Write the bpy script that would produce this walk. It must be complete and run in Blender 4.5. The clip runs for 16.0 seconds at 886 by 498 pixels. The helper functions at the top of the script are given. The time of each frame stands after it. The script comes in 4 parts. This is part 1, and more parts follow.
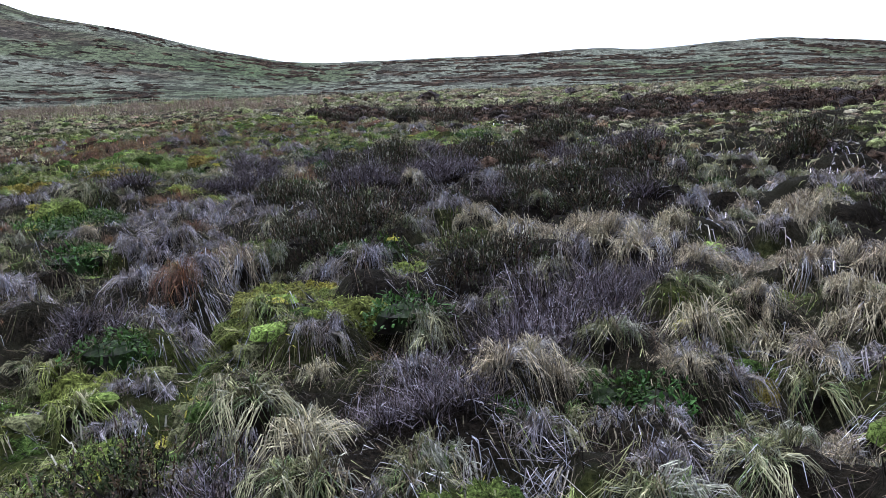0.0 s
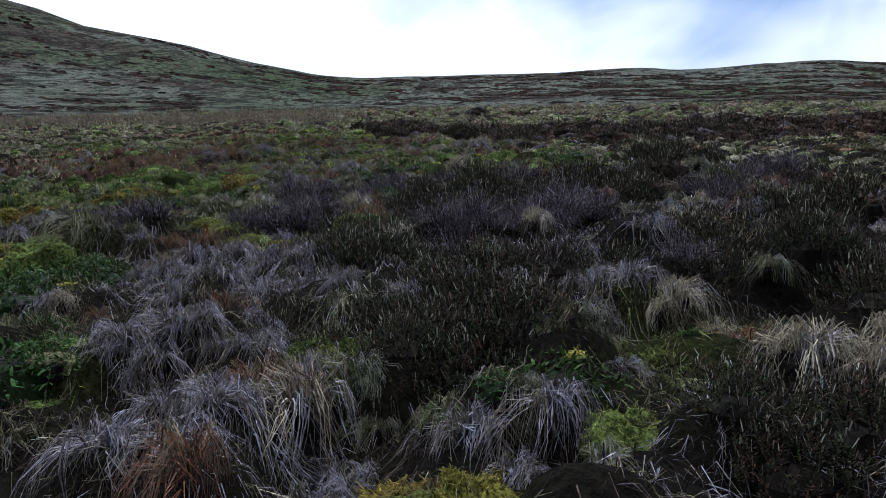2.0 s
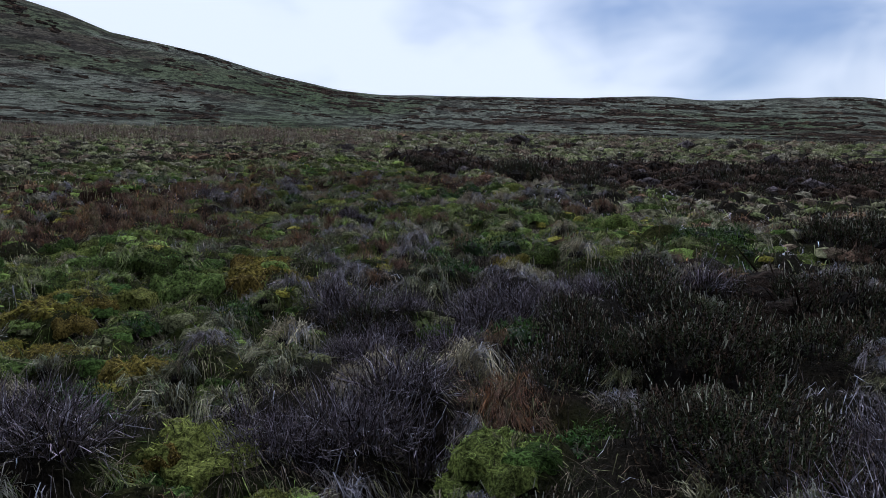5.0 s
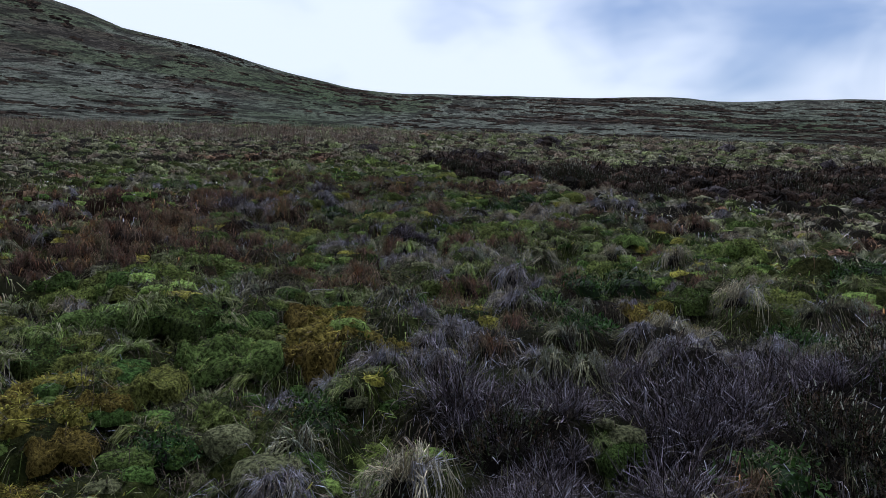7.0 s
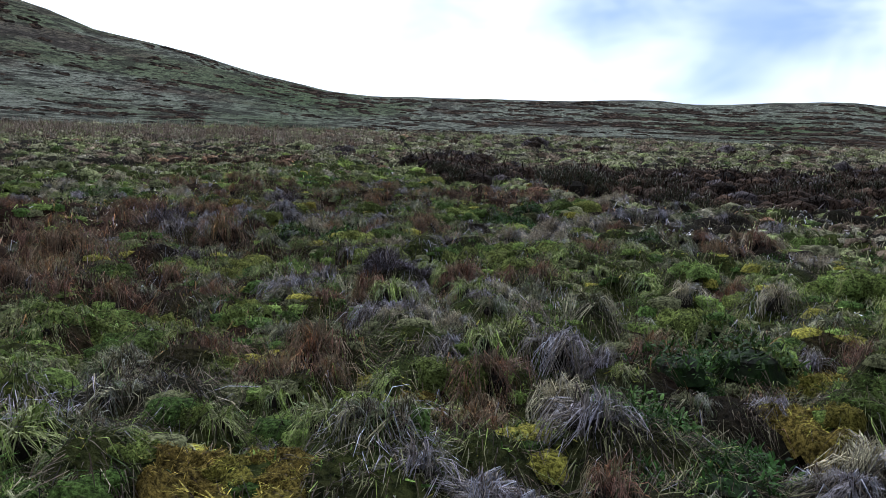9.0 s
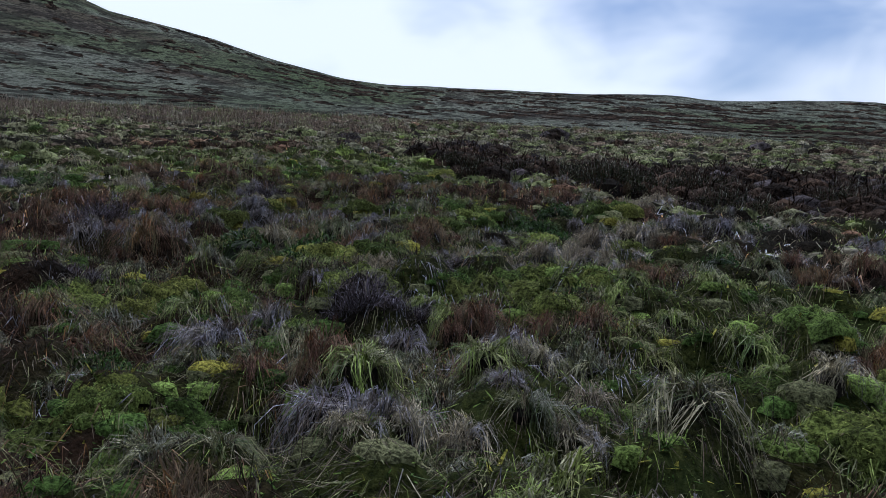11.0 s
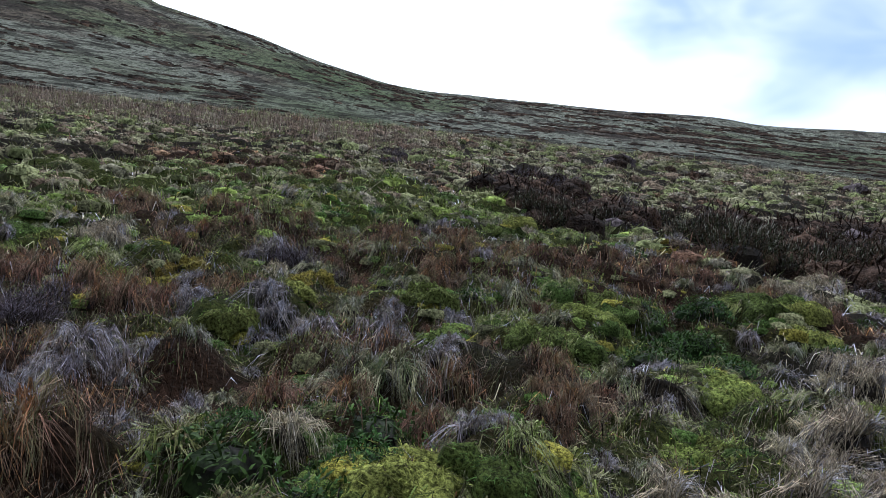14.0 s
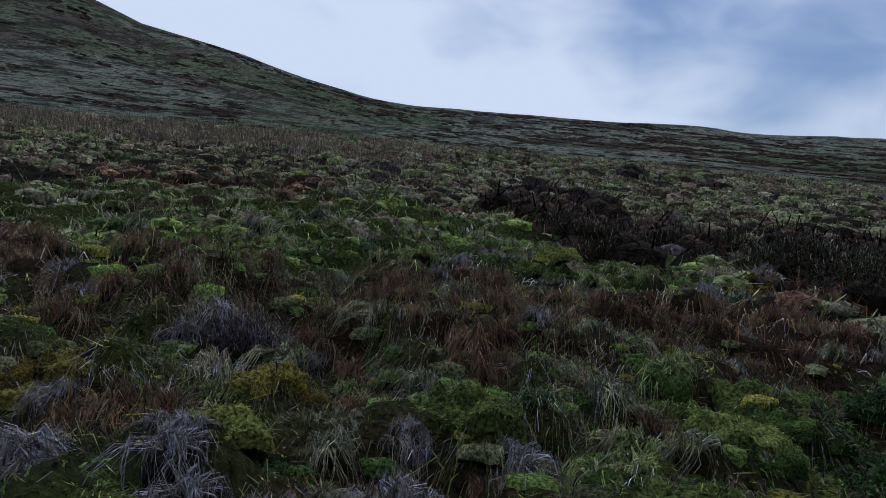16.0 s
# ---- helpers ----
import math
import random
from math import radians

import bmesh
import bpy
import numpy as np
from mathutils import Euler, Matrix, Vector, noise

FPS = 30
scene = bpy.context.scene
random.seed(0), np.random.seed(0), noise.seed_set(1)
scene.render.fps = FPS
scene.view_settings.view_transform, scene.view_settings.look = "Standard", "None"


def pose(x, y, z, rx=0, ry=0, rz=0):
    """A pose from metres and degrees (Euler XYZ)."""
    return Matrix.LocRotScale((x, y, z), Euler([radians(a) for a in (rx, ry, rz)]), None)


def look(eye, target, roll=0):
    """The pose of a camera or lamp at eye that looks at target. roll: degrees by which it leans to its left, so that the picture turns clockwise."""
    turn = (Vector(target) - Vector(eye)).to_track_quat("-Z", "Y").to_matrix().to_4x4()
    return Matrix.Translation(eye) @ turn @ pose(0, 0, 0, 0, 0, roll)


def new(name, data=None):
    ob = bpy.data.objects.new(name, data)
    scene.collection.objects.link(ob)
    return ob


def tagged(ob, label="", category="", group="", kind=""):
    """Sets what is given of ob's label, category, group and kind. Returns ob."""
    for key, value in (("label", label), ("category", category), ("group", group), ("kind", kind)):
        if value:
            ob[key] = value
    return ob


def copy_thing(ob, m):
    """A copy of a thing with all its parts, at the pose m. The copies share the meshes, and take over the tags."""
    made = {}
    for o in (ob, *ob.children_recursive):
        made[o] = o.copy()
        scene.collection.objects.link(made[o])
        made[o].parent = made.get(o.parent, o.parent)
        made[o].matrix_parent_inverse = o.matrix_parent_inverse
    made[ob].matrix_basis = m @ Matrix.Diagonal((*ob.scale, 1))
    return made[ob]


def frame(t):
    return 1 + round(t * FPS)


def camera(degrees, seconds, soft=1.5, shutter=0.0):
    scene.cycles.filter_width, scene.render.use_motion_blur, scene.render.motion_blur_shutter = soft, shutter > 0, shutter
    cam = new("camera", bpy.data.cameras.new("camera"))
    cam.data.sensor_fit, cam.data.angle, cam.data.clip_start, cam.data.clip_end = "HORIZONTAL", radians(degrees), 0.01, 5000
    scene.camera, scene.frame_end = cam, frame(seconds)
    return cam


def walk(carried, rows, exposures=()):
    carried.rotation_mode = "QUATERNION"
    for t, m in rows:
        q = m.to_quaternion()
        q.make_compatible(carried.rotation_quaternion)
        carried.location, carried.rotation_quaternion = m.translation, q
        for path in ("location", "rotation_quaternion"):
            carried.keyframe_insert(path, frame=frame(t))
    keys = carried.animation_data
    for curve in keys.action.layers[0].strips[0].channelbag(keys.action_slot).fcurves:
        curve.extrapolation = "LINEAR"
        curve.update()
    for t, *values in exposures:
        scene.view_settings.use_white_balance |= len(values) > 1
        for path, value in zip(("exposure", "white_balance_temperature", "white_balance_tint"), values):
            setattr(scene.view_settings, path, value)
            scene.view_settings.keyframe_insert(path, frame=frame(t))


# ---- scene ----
cam = camera(65.0, 16.0, soft=0.65)
METRES, EYE, TILT, LEAN, TURN = 20.0, 1.35, -8.0, 3.0, 0.0
ROWS = [
    (0.0, 0.0, 0.0, 0.0, 0.0, 0.0, -0.0),
    (0.5, -0.014, 0.0274, 0.0073, 0.43, 0.24, -0.43),
    (1.0, -0.0277, 0.0564, 0.0144, 0.59, 0.49, -0.98),
    (1.5, -0.0307, 0.0915, 0.0199, 1.35, 1.08, -1.29),
    (2.0, -0.0436, 0.1258, 0.0235, 2.59, 1.27, -1.76),
    (2.5, -0.0657, 0.1646, 0.0279, 3.67, 1.59, -2.51),
    (3.0, -0.0775, 0.1946, 0.0438, 4.33, 2.16, -3.26),
    (3.5, -0.0904, 0.222, 0.0475, 4.05, 2.44, -3.78),
    (4.0, -0.101, 0.2526, 0.0622, 3.76, 2.71, -3.95),
    (6.5, -0.1431, 0.3827, 0.0963, 3.43, 2.75, -5.36),
    (7.0, -0.1638, 0.4027, 0.1016, 4.13, 2.62, -5.15),
    (7.5, -0.1727, 0.4343, 0.1056, 4.52, 2.39, -5.15),
    (8.0, -0.1817, 0.4636, 0.1113, 3.59, 2.44, -5.22),
    (8.5, -0.1844, 0.5009, 0.12, 2.72, 2.62, -4.89),
    (9.0, -0.1828, 0.53, 0.1219, 2.39, 3.04, -4.73),
    (11.5, -0.1913, 0.6562, 0.1479, 3.65, 1.51, -7.22),
    (12.0, -0.2024, 0.677, 0.1602, 3.97, 0.9, -8.45),
    (12.5, -0.2112, 0.7131, 0.1638, 4.33, 1.16, -9.03),
    (13.0, -0.2178, 0.729, 0.1768, 4.85, 1.53, -9.14),
    (13.5, -0.2316, 0.7543, 0.1839, 5.16, 1.95, -9.51),
    (14.0, -0.237, 0.7848, 0.1883, 5.55, 2.51, -9.94),
    (14.5, -0.2446, 0.8103, 0.1945, 5.19, 2.72, -9.42),
    (15.0, -0.2547, 0.8513, 0.1999, 5.1, 2.79, -8.97),
    (15.5, -0.2594, 0.8829, 0.2075, 5.52, 3.43, -8.89),
    (16.0, -0.2689, 0.9119, 0.2086, 4.67, 3.78, -8.65),
]
EXPOSURES = [(0.0, 0.85, 5600, 12), (1.5, 0.2, 5500, 11), (2.5, -0.42, 5550, 12), (4.0, -0.55, 5500, 11), (7.0, -0.5, 5500, 11), (8.0, -0.35, 5500, 10), (9.0, 0.05, 5600, 9), (11.5, -0.5, 5450, 11), (12.5, 0.5, 5750, 11), (13.2, 0.8, 5750, 11), (14.5, -0.35, 5550, 11), (15.0, -0.72, 5500, 11), (16.0, -0.9, 5300, 10)]
walk(cam, [(t, pose(0, 0, EYE, TILT, LEAN, TURN) @ pose(METRES * x, METRES * y, METRES * z, 90 + pitch, roll, yaw)) for t, x, y, z, yaw, pitch, roll in ROWS], EXPOSURES)


# ---------------------------------------------------------------- node helpers
def link(tree, a, b):
    tree.links.new(a, b)


def node(tree, kind, **values):
    n = tree.nodes.new(kind)
    for key, value in values.items():
        setattr(n, key, value)
    return n


def mixed(tree, fac, a, b, blend="MIX"):
    """A colour mix; fac, a and b are sockets or values."""
    n = node(tree, "ShaderNodeMix", data_type="RGBA", blend_type=blend)
    for index, value in ((0, fac), (6, a), (7, b)):
        if isinstance(value, bpy.types.NodeSocket):
            link(tree, value, n.inputs[index])
        else:
            n.inputs[index].default_value = value if index == 0 else (*value, 1)
    return n.outputs[2]


def math_node(tree, op, a, b=0.0, clamp=False):
    n = node(tree, "ShaderNodeMath", operation=op, use_clamp=clamp)
    for index, value in ((0, a), (1, b)):
        if isinstance(value, bpy.types.NodeSocket):
            link(tree, value, n.inputs[index])
        else:
            n.inputs[index].default_value = value
    return n.outputs[0]


def ranged(tree, value, lo, hi, to_lo=0.0, to_hi=1.0):
    n = node(tree, "ShaderNodeMapRange", interpolation_type="SMOOTHSTEP")
    link(tree, value, n.inputs[0])
    for index, v in ((1, lo), (2, hi), (3, to_lo), (4, to_hi)):
        n.inputs[index].default_value = v
    return n.outputs[0]


def noise_node(tree, vector, scale, detail=4.0, rough=0.55, distortion=0.0):
    n = node(tree, "ShaderNodeTexNoise")
    if vector is not None:
        link(tree, vector, n.inputs["Vector"])
    n.inputs["Scale"].default_value, n.inputs["Detail"].default_value = scale, detail
    n.inputs["Roughness"].default_value, n.inputs["Distortion"].default_value = rough, distortion
    return n.outputs[0]


def mapped(tree, vector, scale, place=(0, 0, 0), turn=0.0):
    n = node(tree, "ShaderNodeMapping")
    link(tree, vector, n.inputs[0])
    n.inputs["Scale"].default_value, n.inputs["Location"].default_value = scale, place
    n.inputs["Rotation"].default_value = (0, 0, turn)
    return n.outputs[0]


# ---------------------------------------------------------------- world and sun
SUN_HEIGHT, SUN_AZIMUTH = 56.0, -14.0
SUN_WAY = Vector((math.sin(radians(SUN_AZIMUTH)) * math.cos(radians(SUN_HEIGHT)), math.cos(radians(SUN_AZIMUTH)) * math.cos(radians(SUN_HEIGHT)), math.sin(radians(SUN_HEIGHT))))
world = bpy.data.worlds.new("overcast_sky")
scene.world = world
world.use_nodes = True
wt = world.node_tree
wt.nodes.clear()
sky = node(wt, "ShaderNodeTexSky", sky_type="NISHITA", sun_disc=False, sun_elevation=radians(SUN_HEIGHT), sun_rotation=radians(SUN_AZIMUTH))
sky_dim = node(wt, "ShaderNodeVectorMath", operation="SCALE")
link(wt, sky.outputs[0], sky_dim.inputs[0])
sky_dim.inputs["Scale"].default_value = 0.11
direction = node(wt, "ShaderNodeTexCoord").outputs["Generated"]
cloud_big = noise_node(wt, mapped(wt, direction, (1, 1, 2.2), (3.1, 0.4, 0.6)), 2.2, 4.0, 0.5, 0.4)
cloud_fine = noise_node(wt, mapped(wt, direction, (1, 1, 1.8), (0.7, 5.2, 0)), 6.0, 3.0, 0.5, 0.6)
gap_way = Vector((0.270, 0.931, 0.245)).normalized()
gap_dot = node(wt, "ShaderNodeVectorMath", operation="DOT_PRODUCT")
link(wt, direction, gap_dot.inputs[0])
gap_dot.inputs[1].default_value = gap_way
gap = ranged(wt, gap_dot.outputs["Value"], 0.965, 0.999)
cover = math_node(wt, "ADD", math_node(wt, "MULTIPLY", cloud_big, 0.7), math_node(wt, "MULTIPLY", cloud_fine, 0.4))
cover = math_node(wt, "SUBTRACT", cover, math_node(wt, "MULTIPLY", gap, 0.17))
thick = ranged(wt, cover, 0.22, 0.56)
grey = mixed(wt, 0.62, (0.50, 0.62, 0.95), sky_dim.outputs[0])
# the veil of cloud is brightest round the hidden sun and greyer away from it
sun_dot = node(wt, "ShaderNodeVectorMath", operation="DOT_PRODUCT")
link(wt, direction, sun_dot.inputs[0])
sun_dot.inputs[1].default_value = SUN_WAY
veil = mixed(wt, ranged(wt, sun_dot.outputs["Value"], -0.05, 0.64), (0.08, 0.09, 0.105), (1.30, 1.31, 1.33))
cloud = mixed(wt, thick, grey, veil)
background = node(wt, "ShaderNodeBackground")
link(wt, cloud, background.inputs[0])
background.inputs[1].default_value = 1.0
link(wt, background.outputs[0], node(wt, "ShaderNodeOutputWorld").inputs[0])

sun = new("sun", bpy.data.lights.new("sun", "SUN"))
sun.data.energy, sun.data.angle, sun.data.color = 1.8, radians(7), (1.0, 0.97, 0.93)
sun.matrix_world = look(SUN_WAY * 60, (0, 0, 0))

# ---------------------------------------------------------------- land
# -- land --
def hash_cell(ix, iy, s):
    n = (ix.astype(np.int64) * 374761393 + iy.astype(np.int64) * 668265263 + s * 982451653) & 0xFFFFFFFF
    n = ((n ^ (n >> 13)) * 1274126177) & 0xFFFFFFFF
    n = ((n ^ (n >> 16)) * 2246822519) & 0xFFFFFFFF
    return ((n ^ (n >> 15)) & 0xFFFFFF) / float(0x1000000)


def rough(x, y, size, s):
    """Value noise, -1 to 1, with features of that size in metres."""
    u, v = x / size, y / size
    i, j = np.floor(u), np.floor(v)
    a, b = u - i, v - j
    a, b = a * a * (3 - 2 * a), b * b * (3 - 2 * b)
    low = hash_cell(i, j, s) * (1 - a) + hash_cell(i + 1, j, s) * a
    high = hash_cell(i, j + 1, s) * (1 - a) + hash_cell(i + 1, j + 1, s) * a
    return (low * (1 - b) + high * b) * 2 - 1


def mounds(x, y, cell, s):
    """Distance to the nearest of jittered mound centres, in cells, and that mound's own number."""
    u, v = x / cell, y / cell
    i, j = np.floor(u), np.floor(v)
    best, own = np.full(u.shape, 9.0), np.zeros(u.shape)
    for di in (-1, 0, 1):
        for dj in (-1, 0, 1):
            cx = i + di + hash_cell(i + di, j + dj, s)
            cy = j + dj + hash_cell(i + di, j + dj, s + 1)
            d = np.hypot(u - cx, v - cy)
            near = d < best
            best, own = np.where(near, d, best), np.where(near, hash_cell(i + di, j + dj, s + 2), own)
    return best, own


def ease(v, lo, hi):
    u = np.clip((v - lo) / (hi - lo), 0, 1)
    return u * u * (3 - 2 * u)


RIDGE_AZ = (-180, -110, -60, -40, -34, -29, -24.5, -20, -16, -13, -9, -4, 2, 12, 17, 20, 23, 26, 29, 32, 45, 70, 110, 180)
RIDGE_EL = (-1.0, 1.0, 14.0, 13.3, 12.3, 10.75, 10.3, 9.2, 8.35, 7.72, 7.38, 7.5, 7.45, 7.34, 7.0, 6.88, 7.02, 6.95, 6.5, 5.9, 4.2, 2.5, 0.5, -1.0)
FOOT_EL = (-3.0, -1.5, 3.4, 3.4, 3.4, 3.5, 3.6, 3.7, 3.8, 3.8, 3.8, 3.8, 3.7, 3.5, 3.4, 3.3, 3.2, 3.1, 3.0, 2.8, 2.0, 0.5, -2.0, -3.0)
MIDDLE = (-2.5, 9.0)
RIDGE_R = 420.0


def smooth_land(x, y):
    """The land without its mounds."""
    dx, dy = x - MIDDLE[0], y - MIDDLE[1]
    r, az = np.hypot(dx, dy), np.degrees(np.arctan2(dx, dy))
    near = 0.27 - 0.014 * x + 0.0774 * y - 0.22 * (1 - ease(y, 3.5, 7.5)) + 0.0013 * np.clip(y - 20, 0, 25) ** 2 + 0.065 * np.clip(y - 45, 0, 8)
    for cx, cy, rx, ry, rise in ((-6.0, 31.0, 6.0, 5.0, 0.30), (-8.0, 24.0, 3.0, 3.0, 0.12), (-2.9, 8.8, 1.0, 1.2, -0.14), (-2.6, 22.0, 1.4, 1.2, -0.10), (3.0, 16.0, 4.0, 2.5, 0.10)):
        near = near + rise * np.exp(-(((x - cx) / rx) ** 2 + ((y - cy) / ry) ** 2))
    ridge = sum(np.interp(az + k, RIDGE_AZ, RIDGE_EL) for k in (-1, 0, 1)) / 3
    foot = np.interp(az, RIDGE_AZ, FOOT_EL)
    u = np.clip((r - 50) / (RIDGE_R - 50), 0, 1)
    angle = foot + (ridge - foot) * (0.55 * u + 0.45 * ease(u, 0, 1)) + 0.06 * rough(x, y, 23.0, 5) * u
    far = 2.4 + r * np.tan(np.radians(angle)) - 0.16 * np.clip(r - RIDGE_R, 0, None)
    k = ease(r, 44, 70)
    return near * (1 - k) + far * k


def bumps(x, y):
    r = np.hypot(x + 2.5, y - 14)
    fade = 1 / (1 + (r / 55) ** 2)
    f1, own = mounds(x + 0.08 * rough(x, y, 0.4, 7), y + 0.08 * rough(x, y, 0.4, 8), 0.48, 11)
    f2, own2 = mounds(x, y, 1.5, 21)
    dome = (0.09 + 0.21 * own) * np.clip(1 - (f1 / 0.70) ** 3.2, 0, 1)
    big = 0.16 * own2 * np.clip(1 - (f2 / 0.8) ** 2, 0, 1)
    return fade * (dome + big + 0.07 * rough(x, y, 2.6, 3) + 0.04 * rough(x, y, 0.21, 4) - 0.22) + 0.5 * rough(x, y, 9.0, 6) * ease(r, 45, 90) * fade


def land(x, y):
    return smooth_land(x, y) + bumps(x, y)
# -- end of land --


# ---------------------------------------------------------------- materials
def plain_material(name):
    m = bpy.data.materials.new(name)
    m.use_nodes = True
    t = m.node_tree
    return m, t, t.nodes["Principled BSDF"]


def leaf_material(name, roughness=0.62, spread=0.35, own_spread=0.25, through_light=0.18, hue=0.03, grain_size=30.0, grain_low=0.6, grain_high=1.4, relief=0.0, gloss=0.06):
    """Plant matter: the blade's own colour, varied along it, blade by blade and plant by plant, with a little light coming through."""
    m, t, b = plain_material(name)
    tint = node(t, "ShaderNodeAttribute", attribute_name="tint").outputs["Color"]
    island = node(t, "ShaderNodeNewGeometry").outputs["Random Per Island"]
    own = node(t, "ShaderNodeObjectInfo").outputs["Random"]
    grain = noise_node(t, node(t, "ShaderNodeTexCoord").outputs["Object"], grain_size, 4.0, 0.7)
    value = math_node(t, "ADD", math_node(t, "MULTIPLY", island, spread), math_node(t, "MULTIPLY", own, own_spread))
    value = math_node(t, "ADD", value, 1.0 - 0.5 * spread - 0.5 * own_spread)
    value = math_node(t, "MULTIPLY", value, ranged(t, grain, 0.36, 0.64, grain_low, grain_high))
    hsv = node(t, "ShaderNodeHueSaturation")
    link(t, tint, hsv.inputs["Color"])
    link(t, value, hsv.inputs["Value"])
    link(t, math_node(t, "ADD", math_node(t, "MULTIPLY", own, hue), 0.5 - hue / 2), hsv.inputs["Hue"])
    link(t, hsv.outputs[0], b.inputs["Base Color"])
    b.inputs["Roughness"].default_value = roughness
    b.inputs["Specular IOR Level"].default_value = gloss
    if relief:
        bump = node(t, "ShaderNodeBump")
        bump.inputs["Distance"].default_value = relief
        link(t, grain, bump.inputs["Height"])
        link(t, bump.outputs[0], b.inputs["Normal"])
    thin = node(t, "ShaderNodeBsdfTranslucent")
    link(t, hsv.outputs[0], thin.inputs[0])
    both = node(t, "ShaderNodeMixShader")
    both.inputs[0].default_value = through_light
    link(t, b.outputs[0], both.inputs[1])
    link(t, thin.outputs[0], both.inputs[2])
    link(t, both.outputs[0], t.nodes["Material Output"].inputs[0])
    return m


GRASS = leaf_material("dead_grass", 0.6, 0.9, 0.35, 0.03, 0.03, 30.0, 0.45, 1.4)
RUST = leaf_material("rusty_deergrass", 0.6, 1.0, 0.25, 0.1)
HEATHER = leaf_material("heather_foliage", 0.7, 0.9, 0.25, 0.05)
TWIG = leaf_material("heather_twig", 0.75, 1.0, 0.25, 0.0)
MOSS = leaf_material("moss_cushion", 0.9, 0.7, 0.4, 0.06, 0.05, 45.0, 0.3, 1.8, 0.05)
LEAF = leaf_material("small_green_leaves", 0.5, 0.9, 0.25, 0.2)
LUMP = leaf_material("matted_growth", 0.9, 0.5, 0.2, 0.0, 0.03, 9.0, 0.3, 1.6, 0.12)


def ground_material():
    """Peat, litter and moss near by, all blackened for shade; grass, heather and green flushes on the far hillsides."""
    m, t, b = plain_material("moorland_ground")
    place = node(t, "ShaderNodeTexCoord").outputs["Object"]
    zone = node(t, "ShaderNodeSeparateColor")
    link(t, node(t, "ShaderNodeAttribute", attribute_name="zone").outputs["Color"], zone.inputs[0])
    far = node(t, "ShaderNodeAttribute", attribute_name="far").outputs["Fac"]
    fine = noise_node(t, place, 26.0, 6.0, 0.7)
    coarse = noise_node(t, place, 2.2, 5.0, 0.6)
    # Near ground is dark peat, coloured blacker still for the shade between plants.
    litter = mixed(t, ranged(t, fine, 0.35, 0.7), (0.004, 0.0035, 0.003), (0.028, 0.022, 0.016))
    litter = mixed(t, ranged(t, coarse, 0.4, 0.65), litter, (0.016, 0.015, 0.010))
    moss = mixed(t, ranged(t, fine, 0.3, 0.7), (0.006, 0.010, 0.003), (0.070, 0.080, 0.020))
    moss = mixed(t, ranged(t, coarse, 0.45, 0.7, 0.0, 0.6), moss, (0.030, 0.042, 0.014))
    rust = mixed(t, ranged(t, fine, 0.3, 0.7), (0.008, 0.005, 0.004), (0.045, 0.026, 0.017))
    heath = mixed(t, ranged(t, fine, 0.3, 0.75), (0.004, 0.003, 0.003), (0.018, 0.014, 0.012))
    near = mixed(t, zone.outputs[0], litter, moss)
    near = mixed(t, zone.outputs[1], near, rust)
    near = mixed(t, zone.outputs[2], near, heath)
    # hillsides: tussocky grass with streaks of heather that run along the contours
    streak = noise_node(t, mapped(t, place, (0.12, 0.045, 0.03), turn=0.1), 1.0, 9.0, 0.68, 0.5)
    patch = noise_node(t, mapped(t, place, (0.012, 0.008, 0.01), (4.0, 1.0, 0)), 1.0, 6.0, 0.6, 0.5)
    speck = noise_node(t, mapped(t, place, (0.55, 0.2, 0.2), turn=0.05), 1.0, 8.0, 0.75)
    tuft = noise_node(t, mapped(t, place, (1.0, 0.8, 0.7)), 1.0, 6.0, 0.85)
    hill = mixed(t, ranged(t, tuft, 0.36, 0.64), (0.075, 0.080, 0.060), (0.33, 0.345, 0.28))
    hill = mixed(t, ranged(t, patch, 0.44, 0.58, 0.0, 0.85), hill, mixed(t, ranged(t, tuft, 0.36, 0.64), (0.050, 0.068, 0.033), (0.17, 0.20, 0.105)))
    hill = mixed(t, ranged(t, noise_node(t, mapped(t, place, (0.02, 0.012, 0.02), (9.0, 4.0, 0)), 1.0, 7.0, 0.65), 0.5, 0.62, 0.0, 0.8), hill, mixed(t, ranged(t, tuft, 0.36, 0.64), (0.036, 0.027, 0.022), (0.15, 0.11, 0.088)))
    hill = mixed(t, math_node(t, "MULTIPLY", zone.outputs[0], 0.8), hill, mixed(t, ranged(t, tuft, 0.36, 0.64), (0.045, 0.070, 0.030), (0.13, 0.175, 0.085)))
    hill = mixed(t, ranged(t, streak, 0.50, 0.55, 0.0, 0.7), hill, (0.017, 0.014, 0.012))
    hill = mixed(t, ranged(t, speck, 0.515, 0.55, 0.0, 0.85), hill, (0.016, 0.014, 0.011))
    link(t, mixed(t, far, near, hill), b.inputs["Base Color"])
    b.inputs["Roughness"].default_value = 0.95
    b.inputs["Specular IOR Level"].default_value = 0.03
    bump = node(t, "ShaderNodeBump")
    bump.inputs["Strength"].default_value = 0.9
    bump.inputs["Distance"].default_value = 0.05
    far_bump = node(t, "ShaderNodeBump")
    far_bump.inputs["Strength"].default_value = 0.8
    far_bump.inputs["Distance"].default_value = 1.6
    link(t, fine, bump.inputs["Height"])
    link(t, math_node(t, "MULTIPLY", math_node(t, "SUBTRACT", tuft, math_node(t, "MULTIPLY", speck, -1.0)), far), far_bump.inputs["Height"])
    link(t, far_bump.outputs[0], bump.inputs["Normal"])
    link(t, bump.outputs[0], b.inputs["Normal"])
    return m


GROUND = ground_material()


